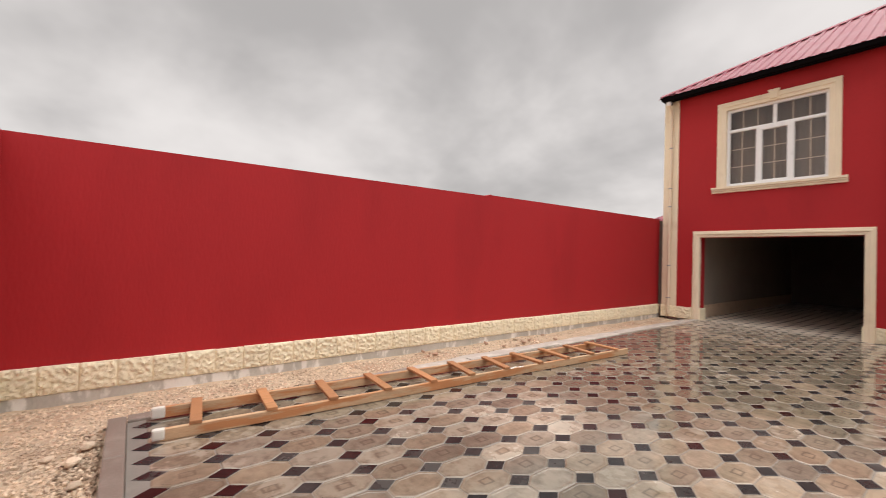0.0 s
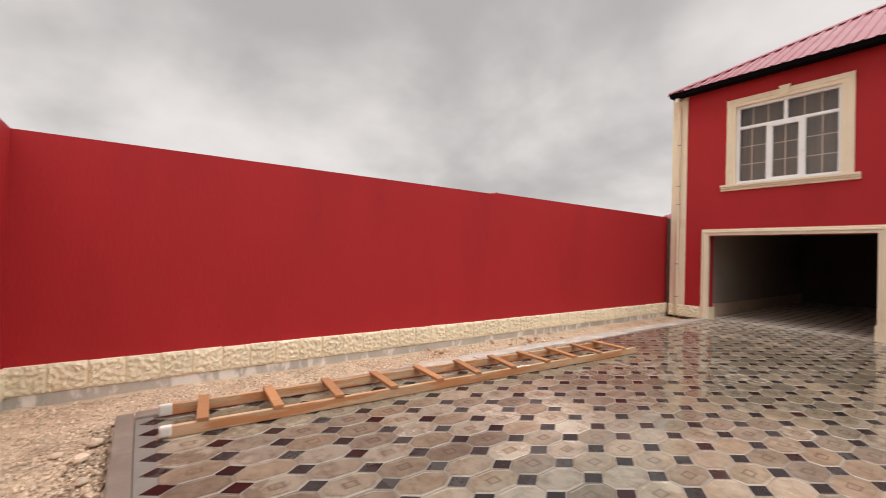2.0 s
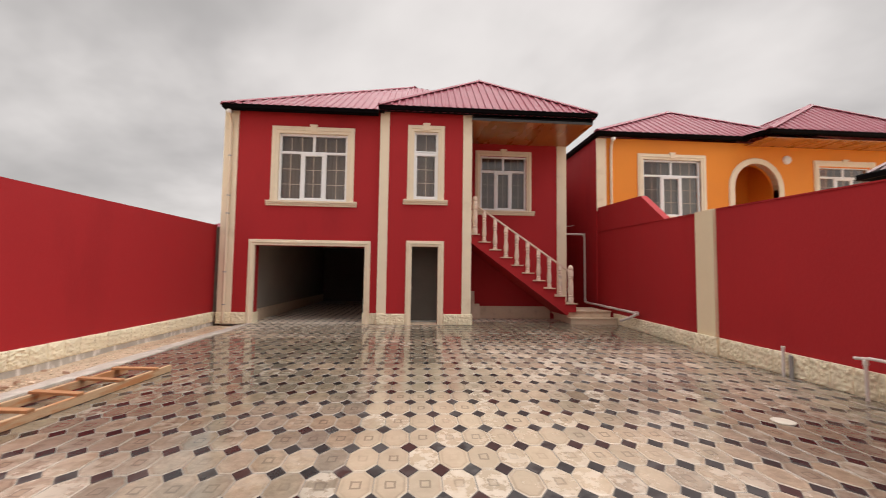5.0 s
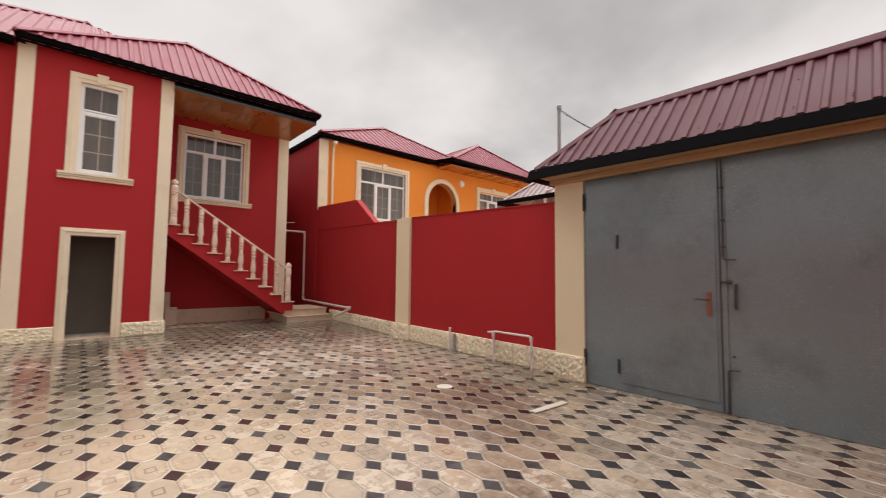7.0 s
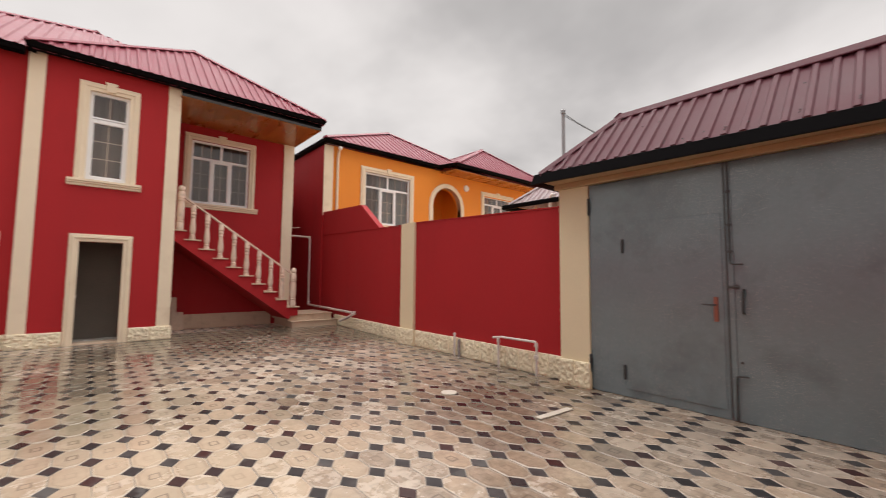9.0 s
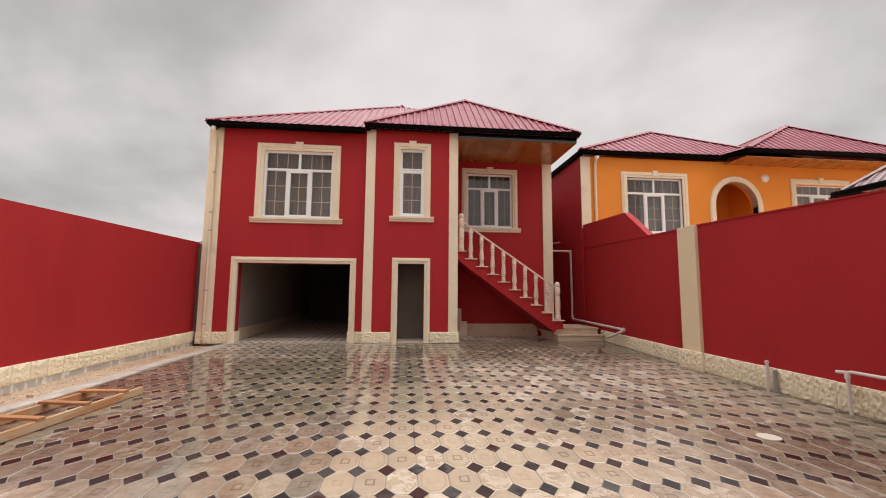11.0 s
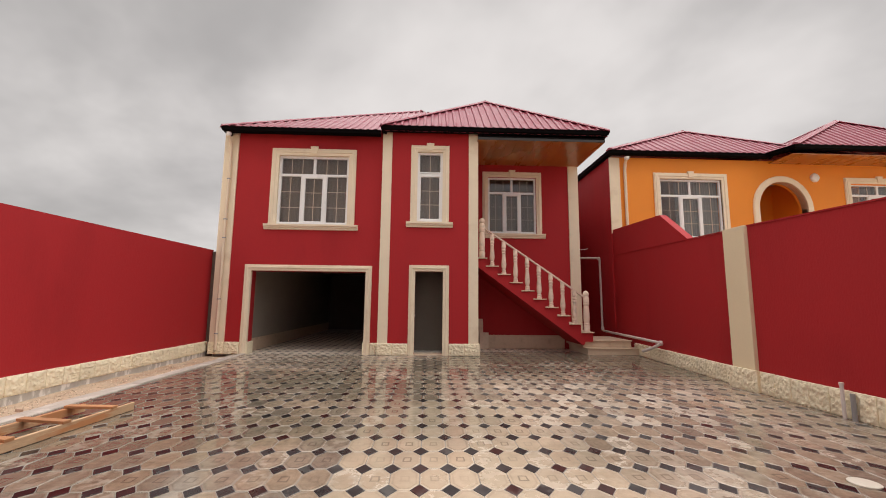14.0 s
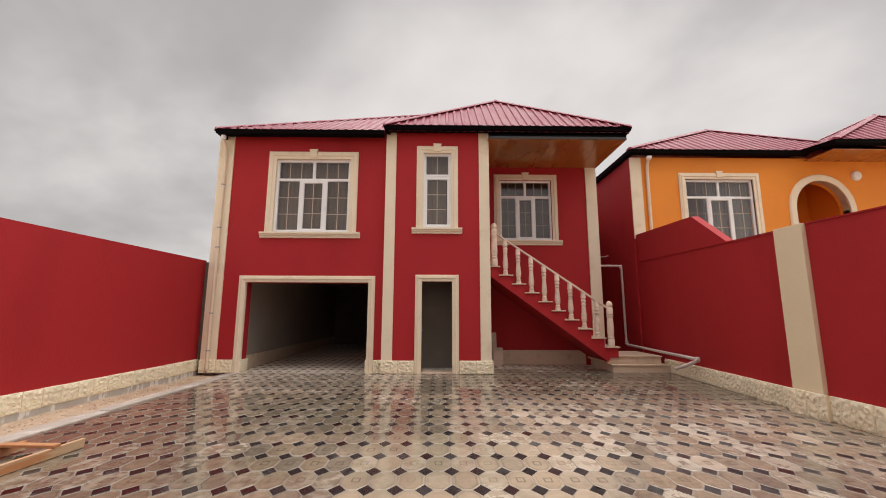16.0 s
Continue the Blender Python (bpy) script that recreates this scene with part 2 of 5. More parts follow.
    wet = maths("MULTIPLY", wet, span(under, 0.0, 1.0, 1.0, 0.0))
    tone = blend(wet, tone, blend(1.0, tone, (0.50, 0.52, 0.50), "MULTIPLY"))
    l.new(tone, b.inputs["Base Color"])
    patch = span(noise_tex(6.0, 5.0, 0.6, own), 0.3, 0.7, -0.03, 0.05)
    rough = maths("ADD", maths("ADD", span(wet, 0.0, 1.0, 0.27, 0.055), patch), maths("MULTIPLY", bloom, 0.2), True)
    l.new(maths("ADD", maths("MAXIMUM", rough, 0.035), dull), b.inputs["Roughness"])
    b.inputs["Specular IOR Level"].default_value = gloss
    bp = n.new("ShaderNodeBump")
    bp.inputs["Strength"].default_value, bp.inputs["Distance"].default_value = 0.05, 0.005
    l.new(noise_tex(26.0, 4.0, 0.55), bp.inputs["Height"])
    l.new(bp.outputs["Normal"], b.inputs["Normal"])
    return m


def glass_mat(name):
    m = bpy.data.materials.new(name)
    m.use_nodes = True
    b = m.node_tree.nodes["Principled BSDF"]
    b.inputs["Base Color"].default_value = (0.82, 0.80, 0.78, 1)
    b.inputs["Transmission Weight"].default_value = 1.0
    b.inputs["Roughness"].default_value = 0.02
    b.inputs["IOR"].default_value = 1.5
    return m


RED = mat("red_render", (0.400, 0.0215, 0.0260), 0.66, vary=0.09, scale=1.1, fine=40, bump=0.35, bump_scale=45, stain=(0.335, 0.0175, 0.0215), stain_at=(0.52, 0.72), stain_scale=0.7, stretch=(1, 1, 0.35), spec=0.22)
ORANGE = mat("orange_render", (0.80, 0.265, 0.022), 0.65, vary=0.07, scale=0.8, fine=40, bump=0.2, bump_scale=70)
CREAM = mat("cream_stone_paint", (0.82, 0.705, 0.53), 0.6, vary=0.07, scale=2.2, fine=50, bump=0.12, stain=(0.68, 0.55, 0.39), stain_at=(0.58, 0.8), stain_scale=2.0)
ROCK = mat("cream_split_stone", (0.90, 0.81, 0.60), 0.72, vary=0.08, scale=9, fine=70, bump=0.6, bump_scale=55, pieces=0.05, stain=(0.80, 0.67, 0.46), stain_at=(0.58, 0.78), stain_scale=12)
MORTAR = mat("cream_mortar", (0.80, 0.68, 0.46), 0.8, vary=0.1, bump=0.3)
TAN = mat("tan_render", (0.79, 0.665, 0.455), 0.65, vary=0.06, scale=1.2, fine=40, bump=0.2, bump_scale=60)
CONCRETE = mat("raw_concrete", (0.50, 0.47, 0.42), 0.8, vary=0.22, scale=4, fine=55, bump=0.4, stain=(0.80, 0.77, 0.72), stain_at=(0.52, 0.58), stain_scale=5, stretch=(1, 1, 0.35))
KERB_PALE = mat("dry_kerb_mortar", (0.46, 0.41, 0.36), 0.75, vary=0.2, scale=5, fine=60, bump=0.35, stain=(0.62, 0.57, 0.51), stain_at=(0.48, 0.66), stain_scale=2.4)
KERB = mat("wet_kerb_concrete", (0.215, 0.178, 0.150), 0.40, vary=0.24, scale=5, fine=60, bump=0.3, stain=(0.34, 0.29, 0.25), stain_at=(0.5, 0.68), stain_scale=2.0)
# cement plaster darkened in colour for the shade deep in the garage
PLASTER_SHADED = mat("shaded_cement_plaster", (0.15, 0.138, 0.124), 0.85, vary=0.16, scale=1.5, fine=30, bump=0.35)
GRAVEL = mat("limestone_gravel", (0.64, 0.515, 0.385), 0.85, vary=0.28, scale=7, fine=60, bump=0.6, pieces=0.28, stain=(0.42, 0.31, 0.22), stain_at=(0.54, 0.72), stain_scale=2.2)
DIRT = mat("sandy_dirt", (0.55, 0.42, 0.30), 0.9, vary=0.3, scale=5, fine=70, bump=1.0, bump_scale=38, stain=(0.42, 0.26, 0.17), stain_at=(0.5, 0.68), stain_scale=1.8)
MUD = mat("damp_earth", (0.30, 0.215, 0.145), 0.85, vary=0.35, scale=14, fine=60, bump=0.8, pieces=0.35)
STICK = mat("dark_twig_bark", (0.13, 0.095, 0.07), 0.8, vary=0.35, scale=14, fine=50, bump=0.5)
BUTTON = mat("greyed_switch_plastic", (0.50, 0.45, 0.44), 0.4, vary=0.05, bump=0.02)
ROOF = mat("crimson_sheet_metal", (0.270, 0.052, 0.078), 0.46, metal=0.0, vary=0.08, scale=1.4, fine=12, bump=0.05, spec=0.30, coat=0.0)
ROOF_DARK = mat("maroon_sheet_metal", (0.108, 0.030, 0.042), 0.50, vary=0.14, scale=2, fine=14, bump=0.08, spec=0.20, coat=0.0)
ROOF_FADED = mat("faded_sheet_metal", (0.34, 0.25, 0.255), 0.42, vary=0.12, scale=2, fine=14, bump=0.08, spec=0.4)
BLACK = mat("black_coated_metal", (0.003, 0.0022, 0.0028), 0.62, vary=0.2, bump=0.04, spec=0.05)
SOFFIT = mat("varnished_soffit_board", (0.36, 0.135, 0.026), 0.28, vary=0.22, scale=2.2, fine=22, bump=0.08, stretch=(1, 0.25, 1), coat=0.3)
PVC = mat("white_upvc", (0.87, 0.865, 0.86), 0.3, vary=0.03, bump=0.02)
MUNTIN = mat("beige_glazing_bar", (0.60, 0.46, 0.34), 0.4, vary=0.05, bump=0)
GLASS = glass_mat("window_glass")
# lighter copy of the garage plaster, for its daylit left wall
PLASTER_LIT = mat("lit_cement_plaster", (0.33, 0.30, 0.255), 0.85, vary=0.16, scale=1.5, fine=30, bump=0.35)
# entry plaster, with the dimness behind the door put into its colour
ENTRY = mat("shade_toned_entry_plaster", (0.19, 0.165, 0.135), 0.85, vary=0.2, scale=1.8, fine=30, bump=0.35)
ROOM = mat("interior_plaster", (0.50, 0.40, 0.32), 0.9, vary=0.08, bump=0.1)
BLIND = mat("drawn_brown_curtain", (0.26, 0.205, 0.170), 0.9, vary=0.10, bump=0.2, stretch=(6, 6, 0.3))
CURTAIN = mat("white_curtain_cloth", (0.36, 0.345, 0.33), 0.9, vary=0.08, bump=0.2, stretch=(6, 6, 0.3))
STONE = mat("travertine_stair_stone", (0.68, 0.54, 0.40), 0.42, vary=0.14, scale=5, fine=40, bump=0.1, stain=(0.55, 0.42, 0.30), stain_at=(0.5, 0.7), stain_scale=5)
BALUSTER = mat("cast_baluster_stone", (0.78, 0.61, 0.49), 0.5, vary=0.14, scale=6, fine=50, bump=0.12, pieces=0.06, stain=(0.50, 0.42, 0.33), stain_at=(0.55, 0.7), stain_scale=5)
WOOD = mat("raw_orange_plank", (0.40, 0.185, 0.080), 0.65, vary=0.25, scale=3, fine=26, bump=0.3, stretch=(5, 0.6, 5), pieces=0.28, stain=(0.34, 0.17, 0.07), stain_at=(0.52, 0.7), stain_scale=3)
OFFCUT = mat("dusty_pale_plastic", (0.58, 0.52, 0.44), 0.5, vary=0.08, bump=0.05)
RAILWOOD = mat("dusty_pale_plank", (0.50, 0.335, 0.20), 0.75, vary=0.3, scale=3, fine=26, bump=0.3, stretch=(5, 0.6, 5), stain=(0.46, 0.205, 0.085), stain_at=(0.46, 0.56), stain_scale=2.5)
BEAM = mat("weathered_beam", (0.47, 0.325, 0.18), 0.7, vary=0.25, scale=3, fine=30, bump=0.3, stretch=(4, 0.5, 4))
GATE = mat("grey_gate_paint", (0.158, 0.205, 0.222), 0.22, vary=0.14, scale=1.2, fine=22, bump=0.08, bump_scale=9, rough_vary=0.10, spec=1.0, stain=(0.105, 0.134, 0.145), stain_at=(0.50, 0.70), stain_scale=1.1, specks=(0.34, 0.36, 0.36))
SEALANT = mat("brown_joint_filler", (0.23, 0.185, 0.14), 0.7, vary=0.25, scale=12, bump=0.4)
RUST = mat("rust_red_metal", (0.28, 0.085, 0.055), 0.6, vary=0.25, scale=20, bump=0.2)
IRON = mat("dark_iron", (0.05, 0.048, 0.048), 0.5, vary=0.2, bump=0.1)
PIPE = mat("white_plastic_pipe", (0.72, 0.65, 0.61), 0.4, vary=0.08, bump=0.03)
PIPE_GREY = mat("grey_plastic_pipe", (0.30, 0.29, 0.29), 0.45, vary=0.08, bump=0.03)
DOWNPIPE = mat("beige_downpipe", (0.76, 0.63, 0.47), 0.42, vary=0.06, bump=0.03)
GALV = mat("galvanised_steel", (0.32, 0.32, 0.33), 0.45, metal=0.6, vary=0.15, bump=0.05)
BAG_GREEN = mat("green_printed_plastic", (0.24, 0.46, 0.035), 0.35, vary=0.1, bump=0.1, bump_scale=18)
BAG_WHITE = mat("white_printed_plastic", (0.70, 0.68, 0.62), 0.4, vary=0.08, bump=0.1, bump_scale=18)
INK = mat("dark_green_ink", (0.03, 0.075, 0.02), 0.5, vary=0.05, bump=0)
LIMESTONE = mat("sawn_limestone_block", (0.62, 0.49, 0.33), 0.85, vary=0.16, scale=6, fine=50, bump=0.4, pieces=0.12)
BRICK = mat("red_brick_rubble", (0.42, 0.27, 0.19), 0.8, vary=0.2, bump=0.4)
RUBBLE = mat("dark_rough_masonry", (0.13, 0.10, 0.08), 0.9, vary=0.35, scale=9, fine=50, bump=0.8)
LAMP = mat("white_lamp_glass", (0.8, 0.79, 0.77), 0.25, vary=0.02, bump=0)
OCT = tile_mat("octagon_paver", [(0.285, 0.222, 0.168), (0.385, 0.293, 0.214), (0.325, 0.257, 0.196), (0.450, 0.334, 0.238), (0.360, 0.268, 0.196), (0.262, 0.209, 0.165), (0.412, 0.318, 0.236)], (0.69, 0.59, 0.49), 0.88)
DIAMOND = tile_mat("dark_diamond_paver", [(0.024, 0.021, 0.022), (0.038, 0.034, 0.036), (0.030, 0.026, 0.027), (0.034, 0.030, 0.032), (0.055, 0.016, 0.015), (0.037, 0.032, 0.033), (0.080, 0.074, 0.074)], (0.30, 0.28, 0.26), 0.30, 0.25, 0.12, pale_rim=False)
BED = mat("tile_bedding", (0.20, 0.178, 0.155), 0.6, vary=0.2, scale=6, bump=0.3)


# ---- builders ----
def part(name, bm, material, parent=None, label=""):
    """Links a bmesh as one mesh object, under a thing or a part where one is given."""
    me = bpy.data.meshes.new(name)
    bm.to_mesh(me)
    bm.free()
    me.materials.append(material)
    ob = new(name, me)
    if parent:
        ob.parent = parent
    if label:
        tagged(ob, label)
    return ob


def thing(name, label, category, group="", kind="", at=(0, 0, 0)):
    ob = new(name)
    ob.location = at
    ob.empty_display_size = 0.2
    return tagged(ob, label, category, group, kind)


def smooth(ob, angle=35):
    for p in ob.data.polygons:
        p.use_smooth = True
    ob.data.set_sharp_from_angle(angle=radians(angle))
    return ob


def box(x0, x1, y0, y1, z0, z1, bevel=0.0, bm=None):
    made = bm or bmesh.new()
    part_bm = bmesh.new()
    bmesh.ops.create_cube(part_bm, size=1)
    bmesh.ops.transform(part_bm, matrix=Matrix.Translation(((x0 + x1) / 2, (y0 + y1) / 2, (z0 + z1) / 2)) @ Matrix.Diagonal((x1 - x0, y1 - y0, z1 - z0, 1)), verts=part_bm.verts)
    if bevel:
        bmesh.ops.bevel(part_bm, geom=part_bm.edges[:], offset=bevel, segments=2, affect="EDGES", profile=0.6)
    tmp = bpy.data.meshes.new("tmp")
    part_bm.to_mesh(tmp)
    part_bm.free()
    made.from_mesh(tmp)
    bpy.data.meshes.remove(tmp)
    return made


def moved(bm, m):
    bmesh.ops.transform(bm, matrix=m, verts=bm.verts)
    return bm


def prism(points, y0, y1, place=lambda a, b, c: (a, b, c)):
    """A solid from an outline in (a, c), drawn out from b = y0 to b = y1."""
    bm = bmesh.new()
    front = [bm.verts.new(place(a, y0, c)) for a, c in points]
    back = [bm.verts.new(place(a, y1, c)) for a, c in points]
    bm.faces.new(front)
    bm.faces.new(back[::-1])
    for k in range(len(points)):
        j = (k + 1) % len(points)
        bm.faces.new((front[j], front[k], back[k], back[j]))
    bmesh.ops.recalc_face_normals(bm, faces=bm.faces)
    return bm


def pierced(a0, a1, c0, c1, b0, b1, holes, place):
    """A wall a0..a1 by c0..c1, from b0 to b1 thick, with square openings (a, a, c, c) right through it."""
    xs = sorted({a0, a1, *[v for h in holes for v in h[:2]]})
    zs = sorted({c0, c1, *[v for h in holes for v in h[2:]]})
    bm, verts = bmesh.new(), {}

    def vert(a, b, c):
        key = (round(a, 4), round(b, 4), round(c, 4))
        if key not in verts:
            verts[key] = bm.verts.new(place(a, b, c))
        return verts[key]

    def solid(i, j):
        if not (0 <= i < len(xs) - 1 and 0 <= j < len(zs) - 1):
            return False
        mx, mz = (xs[i] + xs[i + 1]) / 2, (zs[j] + zs[j + 1]) / 2
        return not any(h[0] < mx < h[1] and h[2] < mz < h[3] for h in holes)

    for i in range(len(xs) - 1):
        for j in range(len(zs) - 1):
            if not solid(i, j):
                continue
            p, q, r, s = xs[i], xs[i + 1], zs[j], zs[j + 1]
            bm.faces.new([vert(p, b0, r), vert(q, b0, r), vert(q, b0, s), vert(p, b0, s)])
            bm.faces.new([vert(p, b1, s), vert(q, b1, s), vert(q, b1, r), vert(p, b1, r)])
            for di, dj, ends in ((-1, 0, ((p, r), (p, s))), (1, 0, ((q, s), (q, r))), (0, -1, ((q, r), (p, r))), (0, 1, ((p, s), (q, s)))):
                if not solid(i + di, j + dj):
                    (a, c), (d, e) = ends
                    bm.faces.new([vert(a, b0, c), vert(d, b0, e), vert(d, b1, e), vert(a, b1, c)])
    bmesh.ops.recalc_face_normals(bm, faces=bm.faces)
    return bm


def moulding(x0, x1, z0, z1, y, rings, closed=True):
    """A stepped casing round an opening on a wall that faces -y: rings of (inset, how far it stands out)."""
    bm, loops = bmesh.new(), []
    for i, d in rings:
        pts = [(x0 + i, z0 + (i if closed else 0)), (x0 + i, z1 - i), (x1 - i, z1 - i), (x1 - i, z0 + (i if closed else 0))]
        loops.append([bm.verts.new((a, y - d, c)) for a, c in pts])
    for p, q in zip(loops, loops[1:]):
        for k in range(4 if closed else 3):
            j = (k + 1) % 4
            bm.faces.new((p[k], p[j], q[j], q[k]))
    if not closed:
        for k in (0, 3):
            bm.faces.new([lp[k] for lp in loops])
    bmesh.ops.recalc_face_normals(bm, faces=bm.faces)
    return bm


def sweep(profile, path, closed_ends=True):
    """Carries an outline of (out, up) along a level path of (x, y, z); out is to the right of the way."""
    bm, loops = bmesh.new(), []
    pts = [Vector(p) for p in path]
    for k, p in enumerate(pts):
        a = (pts[k] - pts[k - 1]).normalized() if k else None
        b = (pts[k + 1] - pts[k]).normalized() if k < len(pts) - 1 else None
        d = ((a or b) + (b or a)).normalized()
        out = Vector((d.y, -d.x, 0)).normalized()
        if a and b:
            out /= max(0.3, out.dot(Vector((a.y, -a.x, 0)).normalized()))
        loops.append([bm.verts.new(p + out * o + Vector((0, 0, u))) for o, u in profile])
    m = len(profile)
    for p, q in zip(loops, loops[1:]):
        for k in range(m):
            j = (k + 1) % m
            bm.faces.new((p[k], p[j], q[j], q[k]))
    if closed_ends:
        bm.faces.new(loops[0])
        bm.faces.new(loops[-1][::-1])
    bmesh.ops.recalc_face_normals(bm, faces=bm.faces)
    return bm


def tube(path, r, sides=10):
    """A round pipe along a path of points."""
    bm, loops = bmesh.new(), []
    pts = [Vector(p) for p in path]
    up = Vector((0.13, 0.21, 0.97)).normalized()
    for k, p in enumerate(pts):
        d = (pts[min(k + 1, len(pts) - 1)] - pts[max(k - 1, 0)]).normalized()
        u = d.cross(up).normalized()
        v = u.cross(d)
        loops.append([bm.verts.new(p + r * (math.cos(2 * math.pi * i / sides) * u + math.sin(2 * math.pi * i / sides) * v)) for i in range(sides)])
    for p, q in zip(loops, loops[1:]):
        for k in range(sides):
            bm.faces.new((p[k], p[(k + 1) % sides], q[(k + 1) % sides], q[k]))
    bm.faces.new(loops[0])
    bm.faces.new(loops[-1][::-1])
    bmesh.ops.recalc_face_normals(bm, faces=bm.faces)
    return bm


def lathe(profile, sides=16):
    bm, loops = bmesh.new(), []
    for r, z in profile:
        loops.append([bm.verts.new((r * math.cos(2 * math.pi * i / sides), r * math.sin(2 * math.pi * i / sides), z)) for i in range(sides)])
    for p, q in zip(loops, loops[1:]):
        for k in range(sides):
            bm.faces.new((p[k], p[(k + 1) % sides], q[(k + 1) % sides], q[k]))
    bm.faces.new(loops[0][::-1])
    bm.faces.new(loops[-1])
    bmesh.ops.recalc_face_normals(bm, faces=bm.faces)
    return bm


def ribbed(a, b, c, d, pitch=0.20, high=0.03, thick=0.006):
    """A sheet of trapezoid-ribbed metal over the roof face a, b (its eave, level) and c, d (its upper edge over b and over a; c = d for a point)."""
    a, b, c, d = (Vector(p) for p in (a, b, c, d))
    u = (b - a).normalized()
    length = (b - a).length
    top = c if (c - a).length > 0 else d
    v = (top - a) - (top - a).dot(u) * u
    rise = v.length
    v.normalize()
    nrm = u.cross(v)
    if nrm.z < 0:
        nrm = -nrm
    du, cu = (d - a).dot(u), (c - a).dot(u)

    def reach(s):
        if s < du:
            return rise * max(0, s) / max(du, 1e-6)
        if s > cu:
            return rise * max(0, length - s) / max(length - cu, 1e-6)
        return rise

    bm = bmesh.new()
    shape = [(0, 0), (0.42, 0), (0.50, 1), (0.78, 1), (0.86, 0)]
    stops, s = [], 0.0
    while s < length:
        stops += [(s + f * pitch, h * high) for f, h in shape if s + f * pitch <= length]
        s += pitch
    stops.append((length, 0))
    stops += [(du, 0.0)] if 0 < du < length else []
    stops = sorted(stops)
    prev = None
    for s, h in stops:
        lo = a + u * s + nrm * h
        hi = lo + v * reach(s)
        pair = (bm.verts.new(lo), bm.verts.new(hi), bm.verts.new(lo - nrm * thick))
        if prev:
            bm.faces.new((prev[0], pair[0], pair[1], prev[1]))
            bm.faces.new((prev[2], pair[2], pair[0], prev[0]))
        prev = pair
    bmesh.ops.remove_doubles(bm, verts=bm.verts, dist=0.0005)
    bmesh.ops.recalc_face_normals(bm, faces=bm.faces)
    return bm


def ridge_cap(p, q, side, wide=0.13, high=0.05):
    """A folded strip of metal over a ridge or hip from p to q."""
    p, q = Vector(p), Vector(q)
    d = (q - p).normalized()
    s = Vector((d.y, -d.x, 0)).normalized()
    bm = bmesh.new()
    rows = []
    for e in (p - d * 0.03, q + d * 0.03):
        rows.append([bm.verts.new(e + s * o + Vector((0, 0, z))) for o, z in
                     ((-wide, high - wide * side), (-wide, high + 0.012 - wide * side), (-0.02, high + 0.03), (0.02, high + 0.03), (wide, high + 0.012 - wide * side), (wide, high - wide * side))])
    for k in range(6):
        j = (k + 1) % 6
        bm.faces.new((rows[0][k], rows[0][j], rows[1][j], rows[1][k]))
    bm.faces.new(rows[0])
    bm.faces.new(rows[1][::-1])
    bmesh.ops.recalc_face_normals(bm, faces=bm.faces)
    return bm


CASING = [(0, -0.02), (0, 0.035), (0.018, 0.035), (0.024, 0.05), (0.05, 0.05), (0.056, 0.062), (0.085, 0.062), (0.095, 0.045), (0.15, 0.04)]
GUTTER = [(0.02, 0.0), (0.0, -0.05), (-0.01, -0.09), (-0.05, -0.115), (-0.09, -0.115), (-0.09, -0.13), (-0.14, -0.13), (-0.14, -0.02), (-0.12, 0.01), (-0.02, 0.012)]


